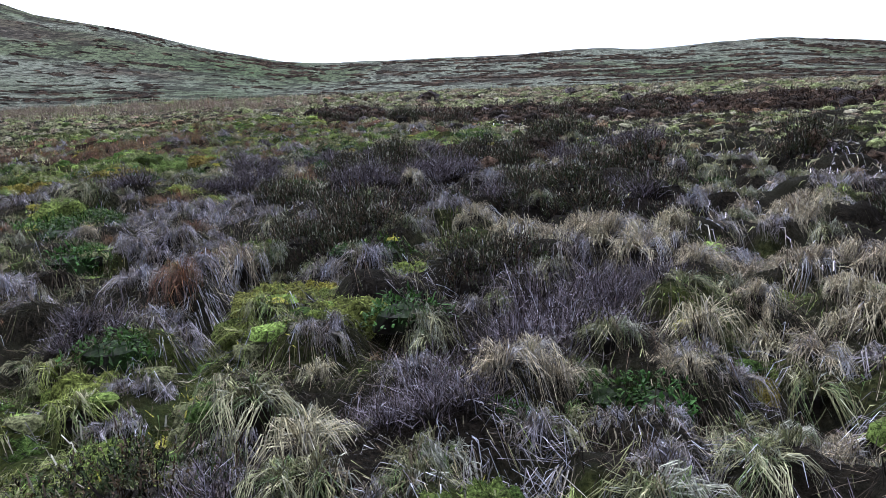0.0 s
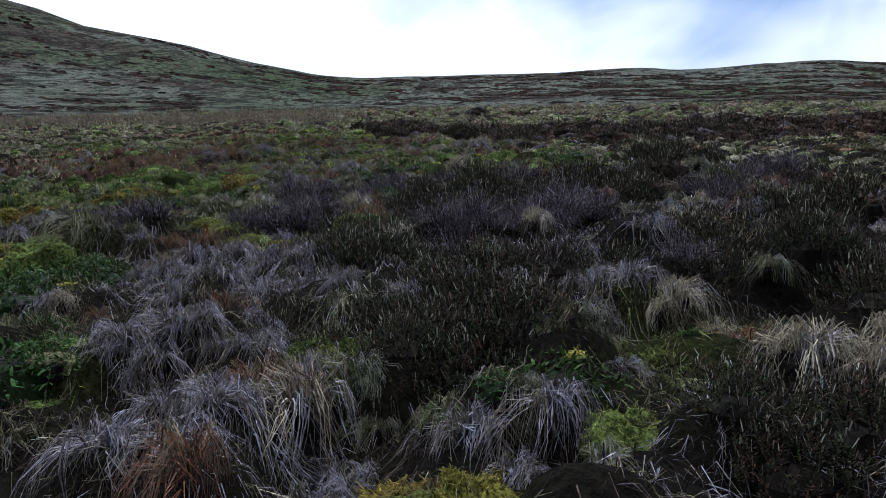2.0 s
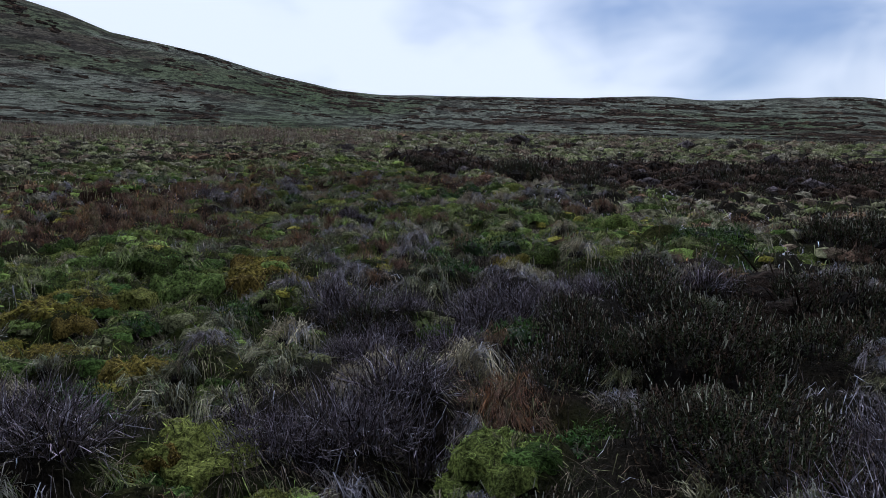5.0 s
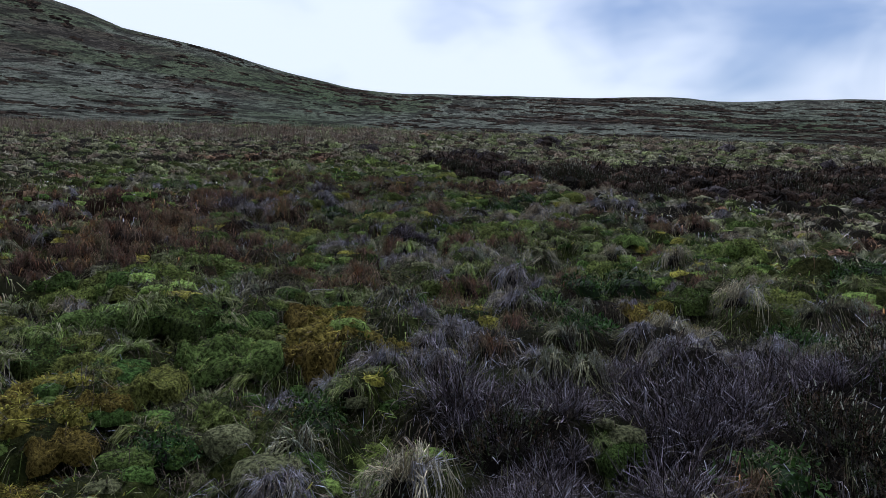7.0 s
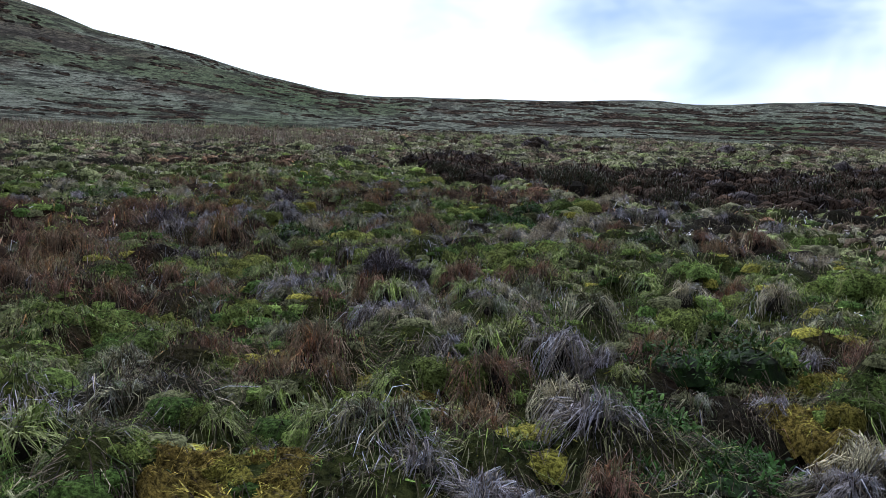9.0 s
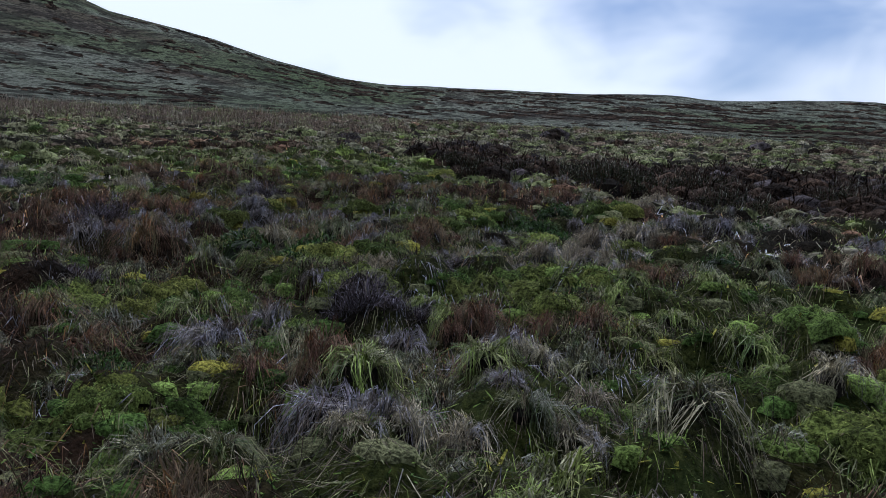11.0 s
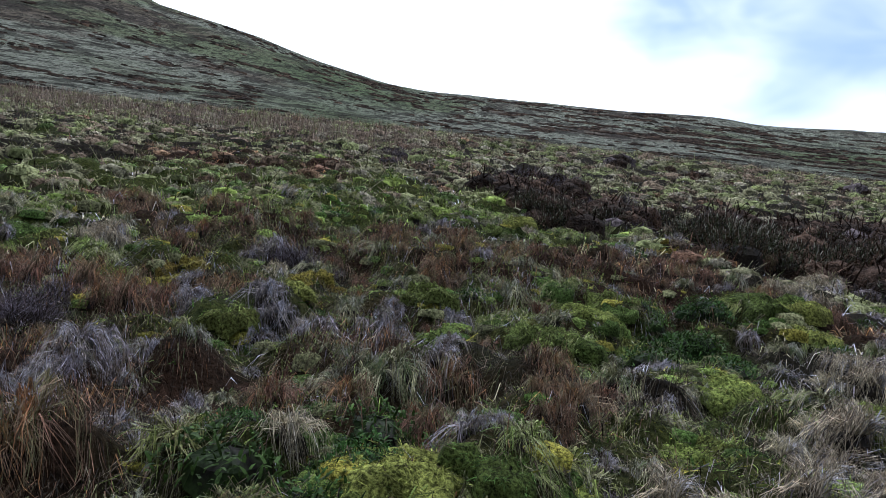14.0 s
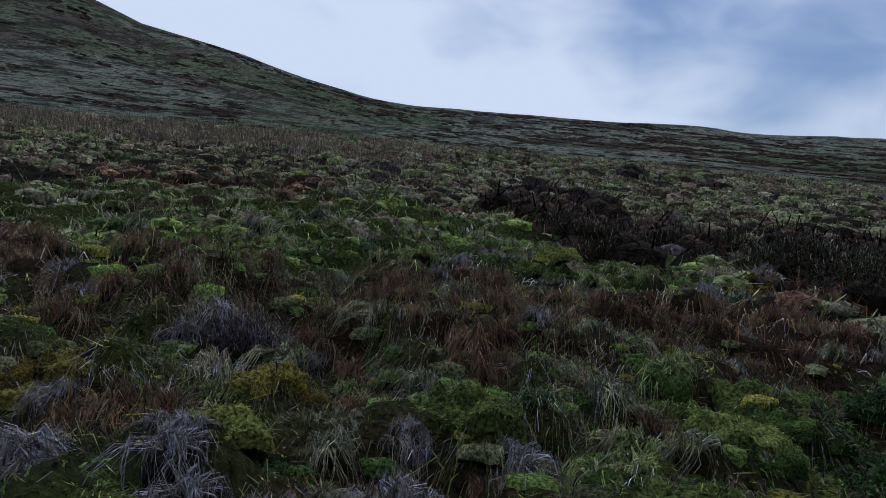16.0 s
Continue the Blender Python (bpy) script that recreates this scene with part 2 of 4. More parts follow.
# ---------------------------------------------------------------- mesh helpers
def mesh_of(name, verts, tris, material, tint=None, smooth=False):
    """A mesh from arrays of corners and triangles, with a colour for each corner."""
    me = bpy.data.meshes.new(name)
    verts, tris = np.ascontiguousarray(verts, np.float32), np.ascontiguousarray(tris, np.int32)
    me.vertices.add(len(verts))
    me.vertices.foreach_set("co", verts.ravel())
    me.loops.add(tris.size)
    me.loops.foreach_set("vertex_index", tris.ravel())
    me.polygons.add(len(tris))
    me.polygons.foreach_set("loop_start", np.arange(0, tris.size, tris.shape[1], dtype=np.int32))
    me.polygons.foreach_set("use_smooth", np.full(len(tris), smooth))
    me.update(calc_edges=True)
    if tint is not None:
        layer = me.attributes.new("tint", "FLOAT_COLOR", "POINT")
        layer.data.foreach_set("color", np.c_[tint, np.ones(len(tint))].astype(np.float32).ravel())
    me.materials.append(material)
    return me


def joined(pieces):
    """One (verts, tris, tint) from several."""
    shift, V, T, C = 0, [], [], []
    for v, t, c in pieces:
        V.append(v), T.append(t + shift), C.append(c)
        shift += len(v)
    return np.concatenate(V), np.concatenate(T), np.concatenate(C)


def strands(spine, width, tint, rng, tip=0.25):
    """Blades along spines of shape (n, k, 3): tapered strips, each turned its own way."""
    n, k, _ = spine.shape
    along = spine[:, -1] - spine[:, 0]
    side = np.c_[-along[:, 1], along[:, 0], np.zeros(n)] + rng.normal(0, 0.25, (n, 3)) * np.linalg.norm(along, axis=1)[:, None]
    side /= np.linalg.norm(side, axis=1)[:, None] + 1e-9
    taper = np.interp(np.linspace(0, 1, k), (0, 0.35, 1), (0.75, 1.0, tip))
    half = side[:, None, :] * (np.asarray(width).reshape(-1, 1, 1) * taper[None, :, None] / 2)
    v = np.stack((spine - half, spine + half), 2).reshape(n * k * 2, 3)
    base = (np.arange(n) * k * 2)[:, None]
    steps = np.arange(k - 1) * 2
    a, b, c, d = (base + steps + q for q in range(4))
    tris = np.concatenate((np.stack((a, b, d), -1).reshape(-1, 3), np.stack((a, d, c), -1).reshape(-1, 3)))
    return v, tris, np.repeat(np.asarray(tint, float), k * 2, 0)


def lumps(x, y, radius, height, tint, rng, around=7, stretch=1.0, sink=0.06):
    """Low uneven domes on the land, each with two rings and a top."""
    n = len(x)
    base = land(x, y) - sink
    turn = rng.uniform(0, 6.28, (n, 1)) + np.arange(around) * 2 * math.pi / around
    rows = []
    for s, h in ((0.95, -0.7), (0.8, 0.6)):
        r = radius[:, None] * s * rng.uniform(0.78, 1.22, (n, around))
        rows.append(np.stack((x[:, None] + r * np.cos(turn) * stretch, y[:, None] + r * np.sin(turn), base[:, None] + height[:, None] * h * rng.uniform(0.8, 1.2, (n, around))), -1))
    top = np.stack((x + rng.normal(0, 0.15, n) * radius, y + rng.normal(0, 0.15, n) * radius, base + height), -1)[:, None]
    v = np.concatenate((*rows, top), 1)
    k, q = np.arange(around), (np.arange(around) + 1) % around
    one = np.concatenate((np.stack((k, q, q + around), 1), np.stack((k, q + around, k + around), 1), np.stack((k + around, q + around, np.full(around, 2 * around)), 1)))
    size = 2 * around + 1
    tris = (one[None] + (np.arange(n) * size)[:, None, None]).reshape(-1, 3)
    return v.reshape(-1, 3), tris, np.repeat(tint, size, 0)


def palette(rng, n, colours, weights, spread=0.12):
    pick = rng.choice(len(colours), n, p=np.array(weights) / sum(weights))
    return np.clip(np.array(colours)[pick] * (1 + rng.normal(0, spread, (n, 1))), 0.004, 0.9)


def placed(piece, x, y, z, turn, size, shade=None):
    """A piece turned, scaled and moved."""
    v, t, c = piece
    ca, sa = math.cos(turn) * size, math.sin(turn) * size
    w = np.c_[v[:, 0] * ca - v[:, 1] * sa + x, v[:, 0] * sa + v[:, 1] * ca + y, v[:, 2] * size + z]
    return w, t, c if shade is None else c * shade


STRAW, FROST, LILAC = (0.38, 0.325, 0.225), (0.40, 0.40, 0.48), (0.27, 0.245, 0.285)
OLIVE, GREEN, BROWN = (0.16, 0.155, 0.08), (0.085, 0.12, 0.045), (0.10, 0.074, 0.055)
YELLOW, LIME, PEAT_SHADE = (0.28, 0.235, 0.05), (0.20, 0.25, 0.062), (0.010, 0.008, 0.007)
RED, ORANGE = (0.185, 0.105, 0.072), (0.30, 0.155, 0.07)


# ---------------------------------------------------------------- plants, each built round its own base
def shade_heap(rng, radius, height, colours, weights):
    """The low uneven stool a clump springs from, painted near black as inner shade."""
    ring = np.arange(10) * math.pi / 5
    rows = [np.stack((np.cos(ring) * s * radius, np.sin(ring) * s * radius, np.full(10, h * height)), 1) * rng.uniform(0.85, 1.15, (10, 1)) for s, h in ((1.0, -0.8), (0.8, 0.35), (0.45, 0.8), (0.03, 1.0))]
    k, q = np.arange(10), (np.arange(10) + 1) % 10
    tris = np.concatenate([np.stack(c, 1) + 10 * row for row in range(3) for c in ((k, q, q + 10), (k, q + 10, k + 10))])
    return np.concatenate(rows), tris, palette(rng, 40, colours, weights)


def tussock_piece(seed, colours, weights, count=180, radius=0.22, height=0.2, droop=1.0, width=0.0052, segments=5, locks=22):
    """Locks of wavy blades that spring from a tight base and hang over to all sides like hair."""
    rng = np.random.default_rng(seed)
    lock_turn, lock_reach, lock_rise = rng.uniform(0, 2 * math.pi, locks), rng.uniform(0.3, 1.15, locks), rng.uniform(0.75, 1.25, locks)
    lock = rng.integers(0, locks, count)
    a, q = lock_turn[lock] + rng.normal(0, 0.13, count), lock_reach[lock] * rng.uniform(0.8, 1.1, count)
    out = np.stack((np.cos(a), np.sin(a)), 1)
    across = np.stack((-out[:, 1], out[:, 0]), 1)
    comb = rng.normal(0, 0.22, (locks, 2))[lock] + rng.normal(0, 0.06, (count, 2)) + (0, -0.25)
    root = rng.normal(0, 0.1 * radius, (locks, 2))[lock] + rng.normal(0, 0.05 * radius, (count, 2))
    top = height * (1.2 - 0.35 * q) * lock_rise[lock] * rng.uniform(0.85, 1.15, count)
    phase, swing = rng.uniform(0, 6.28, locks)[lock] + rng.normal(0, 0.5, count), rng.uniform(0.08, 0.22, locks)[lock] * radius / 0.22
    spine = np.zeros((count, segments, 3))
    for i, u in enumerate(np.linspace(0, 1, segments)):
        spine[:, i, :2] = root + (out + comb * u) * (radius * q * (1 - (1 - u) ** 1.7))[:, None] + across * (swing * u * np.sin(phase + 5.0 * u) * 0.35)[:, None]
        spine[:, i, 2] = top * (math.sin(math.pi * (0.12 + 0.78 * u)) - 0.35 * (1 - u) ** 3) - droop * 0.85 * height * (0.35 + 0.65 * q) * u ** 2
    spine[:, 1:] += rng.normal(0, 0.007, (count, segments - 1, 3))
    own = palette(rng, locks, colours, weights) * np.exp(rng.normal(0, 0.22, (locks, 1)))
    tint = own[lock] * 0.7 + palette(rng, count, colours, weights) * 0.3
    heap = shade_heap(rng, radius * 0.45, height * 0.38, (PEAT_SHADE, (0.02, 0.016, 0.012)), (2, 1))
    return heap, strands(spine, rng.uniform(0.6, 1.35, count) * width, np.clip(tint, 0.004, 0.9), rng)


def cushion_piece(seed, radius=0.26, height=0.10, rings=11, around=22, tint=LIME, fuzz=460):
    """Several moss lumps run together into one uneven cushion, under a pile of short shoots."""
    rng = np.random.default_rng(seed)
    lumps = [(rng.normal(0, 0.48) * radius, rng.normal(0, 0.48) * radius, rng.uniform(0.2, 0.45) * radius, rng.uniform(0.45, 1.1) * height) for _ in range(16)]
    edge = [(k, rng.normal(0, 0.1), rng.uniform(0, 6)) for k in (1, 2, 3, 4, 5, 6)]
    ox, oy = rng.uniform(0, 90, 2)

    def shape(u, a):
        r = radius * u * (1 + u * sum(s * np.cos(a * k + p) for k, s, p in edge))
        x, y = r * np.cos(a), r * np.sin(a)
        z = 0.3 * height * (1 - u ** 2)
        for lx, ly, lr, lh in lumps:
            z = np.maximum(z, lh * np.sqrt(np.clip(1 - ((x - lx) ** 2 + (y - ly) ** 2) / lr ** 2, 0, 1)))
        z = z + (0.03 * rough(x + ox, y + oy, 0.10, 31) + 0.02 * rough(x + ox, y + oy, 0.04, 32)) * (1 - u ** 4) - 0.10 * (u > 0.99)
        return np.stack((x, y, z), -1)

    u, a = np.meshgrid(np.linspace(0, 1, rings), np.arange(around) * 2 * math.pi / around, indexing="ij")
    v = shape(u, a).reshape(-1, 3)
    i, j = np.meshgrid(np.arange(rings - 1), np.arange(around), indexing="ij")
    p, q = i * around + j, i * around + (j + 1) % around
    tris = np.concatenate((np.stack((p, p + around, q + around), -1).reshape(-1, 3), np.stack((p, q + around, q), -1).reshape(-1, 3)))
    colour = np.array(tint) * (0.72 + 0.4 * rough(v[:, 0] + ox, v[:, 1] + oy, 0.06, 33)[:, None])
    fu, fa = rng.uniform(0, 0.97, fuzz) ** 0.6, rng.uniform(0, 2 * math.pi, fuzz)
    root = shape(fu, fa)
    lean = np.stack((np.cos(fa) * fu, np.sin(fa) * fu - 0.4, 0.45 - 0.6 * fu), 1) + rng.normal(0, 0.6, (fuzz, 3)) * (1, 1, 0.5)
    spine = np.stack((root - lean * 0.01, root + lean * rng.uniform(0.018, 0.04, (fuzz, 1))), 1)
    mix = palette(rng, fuzz, (tint, np.array(tint) * 1.5, np.array(tint) * 0.4, BROWN), (3, 2, 2, 0.5), 0.2)
    return (v, tris, np.clip(colour, 0.01, 0.9)), strands(spine, rng.uniform(0.005, 0.011, fuzz), mix, rng, 0.3)


def heather_pieces(seed, radius=0.42, height=0.36, shoots=260, leaves=13):
    """Stems, leafy shoots and dry pale flower tips of a heather bush."""
    rng = np.random.default_rng(seed)
    n = 46
    a, q = rng.uniform(0, 2 * math.pi, n), rng.uniform(0, 1, n) ** 0.5
    spine = np.zeros((n, 4, 3))
    for i, u in enumerate(np.linspace(0, 1, 4)):
        spine[:, i, 0], spine[:, i, 1] = np.cos(a) * q * radius * (0.15 + 0.85 * u), np.sin(a) * q * radius * (0.15 + 0.85 * u)
        spine[:, i, 2] = height * (1.05 - 0.5 * q ** 2) * u - 0.04
    spine[:, 1:3] += rng.normal(0, 0.02, (n, 2, 3))
    # The near-black dome joined to the stems stands in for the bush's inner shade.
    stems = joined((shade_heap(rng, radius * 0.62, height * 0.42, (PEAT_SHADE, (0.016, 0.013, 0.009)), (2, 1)), strands(spine, rng.uniform(0.006, 0.012, n), palette(rng, n, (PEAT_SHADE, (0.05, 0.037, 0.03)), (2, 1)), rng, 0.4)))
    a, q = rng.uniform(0, 2 * math.pi, shoots), rng.uniform(0, 1, shoots) ** 0.5
    lump = 1 + 0.2 * np.cos(a * 2 + rng.uniform(0, 6)) + 0.12 * np.cos(a * 5 + rng.uniform(0, 6))
    foot = np.stack((np.cos(a) * q * radius * lump, np.sin(a) * q * radius * lump, height * (0.72 - 0.62 * q ** 2.2) * rng.uniform(0.75, 1.15, shoots)), 1)
    lean = np.stack((np.cos(a) * q * 0.5, np.sin(a) * q * 0.5, np.ones(shoots)), 1) + rng.normal(0, 0.22, (shoots, 3))
    length = rng.uniform(0.08, 0.17, shoots)[:, None]
    u = np.tile(np.linspace(0, 1, leaves), shoots)
    at = np.repeat(foot, leaves, 0) + np.repeat(lean * length, leaves, 0) * u[:, None]
    out = rng.normal(0, 1, (len(at), 3)) + (0, 0, 0.9)
    out /= np.linalg.norm(out, axis=1)[:, None]
    spread = (0.025 * (1 - 0.4 * u) * rng.uniform(0.7, 1.3, len(at)))[:, None]
    tone = np.repeat(palette(rng, shoots, ((0.030, 0.040, 0.016), (0.048, 0.030, 0.018), (0.016, 0.014, 0.009)), (3, 2, 3)), leaves, 0)
    foliage = strands(np.stack((at, at + out * spread), 1), 0.012, tone, rng, 0.5)
    tops = rng.random(shoots) < 0.36
    m = int(tops.sum())
    end = (foot + lean * length)[tops]
    tips = strands(np.stack((end - lean[tops] * 0.01, end + lean[tops] * rng.uniform(0.025, 0.05, (m, 1))), 1), 0.013, palette(rng, m, ((0.34, 0.33, 0.27), (0.15, 0.11, 0.085)), (1, 1)), rng, 0.6)
    return stems, foliage, tips


def twig_piece(seed, colours, weights, radius=0.36, height=0.26, count=175):
    """Bare forking twigs of dead heather, thick at the foot and fine at the ends."""
    rng = np.random.default_rng(seed)
    a, q = rng.uniform(0, 2 * math.pi, count), rng.uniform(0, 1, count) ** 0.5
    out = np.stack((np.cos(a), np.sin(a)), 1)
    spine = np.zeros((count, 4, 3))
    for i, u in enumerate(np.linspace(0, 1, 4)):
        spine[:, i, :2] = out * (q * radius * (0.2 + 0.8 * u))[:, None]
        spine[:, i, 2] = height * (1.1 - 0.75 * q ** 1.6) * u ** 0.85 * rng.uniform(0.8, 1.1, count) - 0.02
    spine[:, 1:] += rng.normal(0, 0.028, (count, 3, 3))
    main = strands(spine, rng.uniform(0.004, 0.008, count), palette(rng, count, colours, weights), rng, 0.5)
    which = rng.integers(0, count, count * 3)
    step = rng.integers(1, 4, count * 3)
    start = spine[which, step]
    way = rng.normal(0, 0.5, (count * 3, 3)) + (0, 0, 1.1)
    way[:, :2] += out[which] * 0.6
    fork = np.stack((start, start + way * rng.uniform(0.03, 0.07, (count * 3, 1))), 1)
    fine = strands(fork, rng.uniform(0.003, 0.006, count * 3), palette(rng, count * 3, colours, weights), rng, 0.4)
    return shade_heap(rng, radius * 0.35, height * 0.25, (PEAT_SHADE, (0.03, 0.022, 0.018)), (2, 1)), joined((main, fine))


def leafy_piece(seed, tint=GREEN, radius=0.26, height=0.16, count=280):
    """A low mat of small green leaves on short stalks."""
    rng = np.random.default_rng(seed)
    a, q = rng.uniform(0, 2 * math.pi, count), rng.uniform(0, 1, count) ** 0.5
    lump = 1 + 0.2 * np.cos(a * 3 + rng.uniform(0, 6))
    at = np.stack((np.cos(a) * q * radius * lump, np.sin(a) * q * radius * lump, height * (1 - q ** 2) * rng.uniform(0.4, 1.1, count)), 1)
    way = rng.normal(0, 0.55, (count, 3)) + (0, -0.1, 0.45)
    mid = at + way * 0.018
    end = mid + (way + (0, 0, -0.5)) * 0.02
    return shade_heap(rng, radius * 0.7, height * 0.5, (np.array(tint) * 0.35, PEAT_SHADE), (2, 1)), strands(np.stack((at, mid, end), 1), rng.uniform(0.012, 0.024, count), palette(rng, count, (tint, np.array(tint) * 1.5, np.array(tint) * 0.55), (3, 1, 2)), rng, 0.3)


# ---------------------------------------------------------------- what grows where, in the plan
FROST_NEAR = (
    (-0.29, 2.18, 0.11), (0.69, 2.38, 0.1), (-1.04, 2.57, 0.15), (-0.89, 2.73, 0.09), (0.63, 2.74, 0.09), (-1.64, 3.09, 0.14), (-0.17, 3.12, 0.16), (1.23,
    3.36, 0.17), (-1.56, 3.37, 0.14), (-0.63, 3.56, 0.15), (-1.72, 4.26, 0.18), (-2.98, 4.85, 0.24), (-2.19, 4.89, 0.22), (-1.38, 5.04, 0.17), (-2.35,
    5.14, 0.1), (-1.47, 5.18, 0.06), (-1.86, 5.24, 0.1), (-2.31, 5.34, 0.19), (-2.11, 5.68, 0.14), (-0.19, 5.8, 0.14), (-1.69, 5.83, 0.13), (-2.71, 5.95,
    0.2), (-2.45, 6.06, 0.19), (-2.1, 6.08, 0.14), (-0.21, 6.39, 0.15), (-2.08, 6.48, 0.16), (-2.71, 6.73, 0.2), (0.07, 6.91, 0.17), (-2.05, 7.2, 0.16))
FROST_MIDDLE = (
    (-2.72, 7.24, 0.2), (-3.19, 7.3, 0.1), (-0.04, 7.34, 0.19), (-2.11, 7.63, 0.17), (-3.03, 7.63, 0.13), (-3.28, 7.75, 0.22), (-2.86, 7.81, 0.22),
    (-3.61, 8.21, 0.16), (-2.71, 8.22, 0.15), (-3.39, 10.97, 0.13), (-4.07, 10.99, 0.13), (-5.05, 12, 0.18), (-4.3, 12.03, 0.18), (-3.95, 12.5, 0.16),
    (-3.61, 12.58, 0.2), (-1.98, 13.09, 0.26), (-3.44, 13.1, 0.22), (-3.38, 13.37, 0.13), (-3.61, 13.38, 0.15), (-2.14, 13.46, 0.13), (-4.48, 13.64,
    0.06), (-2.1, 13.87, 0.15), (-2.94, 13.89, 0.13), (-2.95, 14.87, 0.13), (-3.78, 14.97, 0.17), (-3.07, 14.97, 0.17), (-4.18, 15.76, 0.24), (-4.42,
    15.96, 0.09), (-3.59, 16.03, 0.11))
FROST_FAR = (
    (-5.23, 16.65, 0.17), (-3.63, 16.89, 0.2), (-5, 17.22, 0.13), (-7.18, 19.01, 0.19), (-6.3, 19.19, 0.19), (-4.68, 19.39, 0.1), (-7, 19.41, 0.17),
    (-4.12, 19.44, 0.13), (-7.1, 19.75, 0.23), (-7.27, 20.25, 0.17), (-6.32, 20.41, 0.1), (-5.06, 20.8, 0.14), (-7.1, 20.86, 0.15), (-4.71, 20.93, 0.12),
    (-6.38, 21.02, 0.19), (-6.18, 21.05, 0.12), (-7.03, 21.1, 0.13), (-5.44, 21.18, 0.14), (-7.12, 21.24, 0.17), (-5.5, 21.34, 0.14), (-6.59, 21.34,
    0.12), (-6.86, 21.42, 0.1), (-5.82, 21.44, 0.12), (-3.46, 21.49, 0.19), (-5.35, 21.54, 0.1), (-7.38, 21.77, 0.14), (-5.13, 21.91, 0.13), (-5.63,
    21.99, 0.14), (-3.79, 24.02, 0.17))
LEAFY_NEAR = (
    (0.19, 2.71, 0.09), (0.81, 2.95, 0.09), (-1.82, 3.84, 0.13), (-0.8, 5.29, 0.1), (-0.45, 5.56, 0.09), (-2.98, 5.76, 0.19), (-3.08, 5.98, 0.14), (-3.52,
    6.49, 0.16), (-4.09, 7.3, 0.36), (-2.74, 7.56, 0.12), (-1.14, 7.6, 0.1), (-4.01, 7.75, 0.26), (-4.04, 8.04, 0.15), (-4.35, 9.78, 0.24), (-1.65, 10,
    0.24), (-4.72, 11.21, 0.14), (-1.97, 11.39, 0.12), (-4.13, 11.64, 0.19), (-2.81, 13.47, 0.15), (-2.52, 13.71, 0.19), (-0.87, 13.74, 0.24), (-2.67,
    13.98, 0.21), (-2.88, 14.38, 0.14), (0.66, 14.62, 0.21))
LEAFY_MIDDLE = (
    (-2.28, 14.81, 0.16), (-2.15, 15.14, 0.24), (0.75, 15.38, 0.48), (-1.91, 15.86, 0.2), (-5.71, 16.48, 0.19), (-3.17, 18.18, 0.19), (-3.95, 18.22,
    0.16), (-5.79, 18.56, 0.16), (-5.37, 18.65, 0.14), (-6.8, 18.85, 0.15), (-5.26, 18.89, 0.18), (-5.88, 19.06, 0.19), (-5.16, 19.43, 0.13), (-5.57,
    19.56, 0.14), (-6.24, 21.44, 0.12), (-3.45, 21.82, 0.18), (-2.89, 22.11, 0.21), (-3.21, 22.25, 0.28), (-2.86, 22.48, 0.16), (-3.22, 22.68, 0.16),
    (-3.34, 23.08, 0.21), (-2.68, 23.31, 0.23), (-3.38, 23.32, 0.18), (-2.88, 23.42, 0.15))
OLIVE_NEAR = (
    (0.7, 2.11, 0.11), (-1.44, 2.22, 0.13), (-0.61, 2.28, 0.14), (-0.16, 2.36, 0.16), (1.1, 2.39, 0.16), (-0.4, 2.81, 0.14), (-0.67, 2.89, 0.17), (-1.02,
    3.26, 0.19), (0.62, 3.39, 0.17), (-0.12, 3.57, 0.18), (-0.71, 5.27, 0.1), (-1.78, 5.37, 0.1), (-1.3, 5.39, 0.12), (-1.08, 5.4, 0.14), (-0.82, 5.48,
    0.11), (-1.54, 5.55, 0.13), (-1.41, 5.56, 0.07), (-0.5, 5.97, 0.11), (-0.32, 6.02, 0.11), (-3.52, 7.8, 0.14), (-4.19, 8.46, 0.2), (-4.02, 10.37,
    0.17), (-3.47, 10.47, 0.16), (-3.77, 10.77, 0.2), (-4.05, 13.57, 0.14), (-5.22, 13.59, 0.14), (-5.61, 14.53, 0.22))
OLIVE_MIDDLE = (
    (-4.93, 15.47, 0.15), (-4.68, 15.87, 0.09), (-1.5, 15.92, 0.2), (-2.72, 16.09, 0.26), (-3.83, 16.11, 0.11), (-5.7, 16.19, 0.15), (-5.12, 16.34, 0.15),
    (-4.16, 16.84, 0.17), (-2.53, 16.87, 0.17), (-3.12, 16.96, 0.17), (-6.08, 17.17, 0.26), (-6.38, 18.12, 0.19), (-5.88, 18.24, 0.15), (-6.79, 18.54,
    0.17), (-4.85, 19.13, 0.15), (-6.26, 19.94, 0.13), (-5.72, 20.15, 0.14), (-5.29, 20.15, 0.24), (-7.03, 20.21, 0.12), (-6.77, 20.3, 0.15), (-5.68,
    20.55, 0.16), (-3.86, 20.97, 0.17), (-3.29, 21, 0.17), (-5.94, 21.2, 0.13), (-6.05, 22.18, 0.15), (-4.57, 23.85, 0.21))
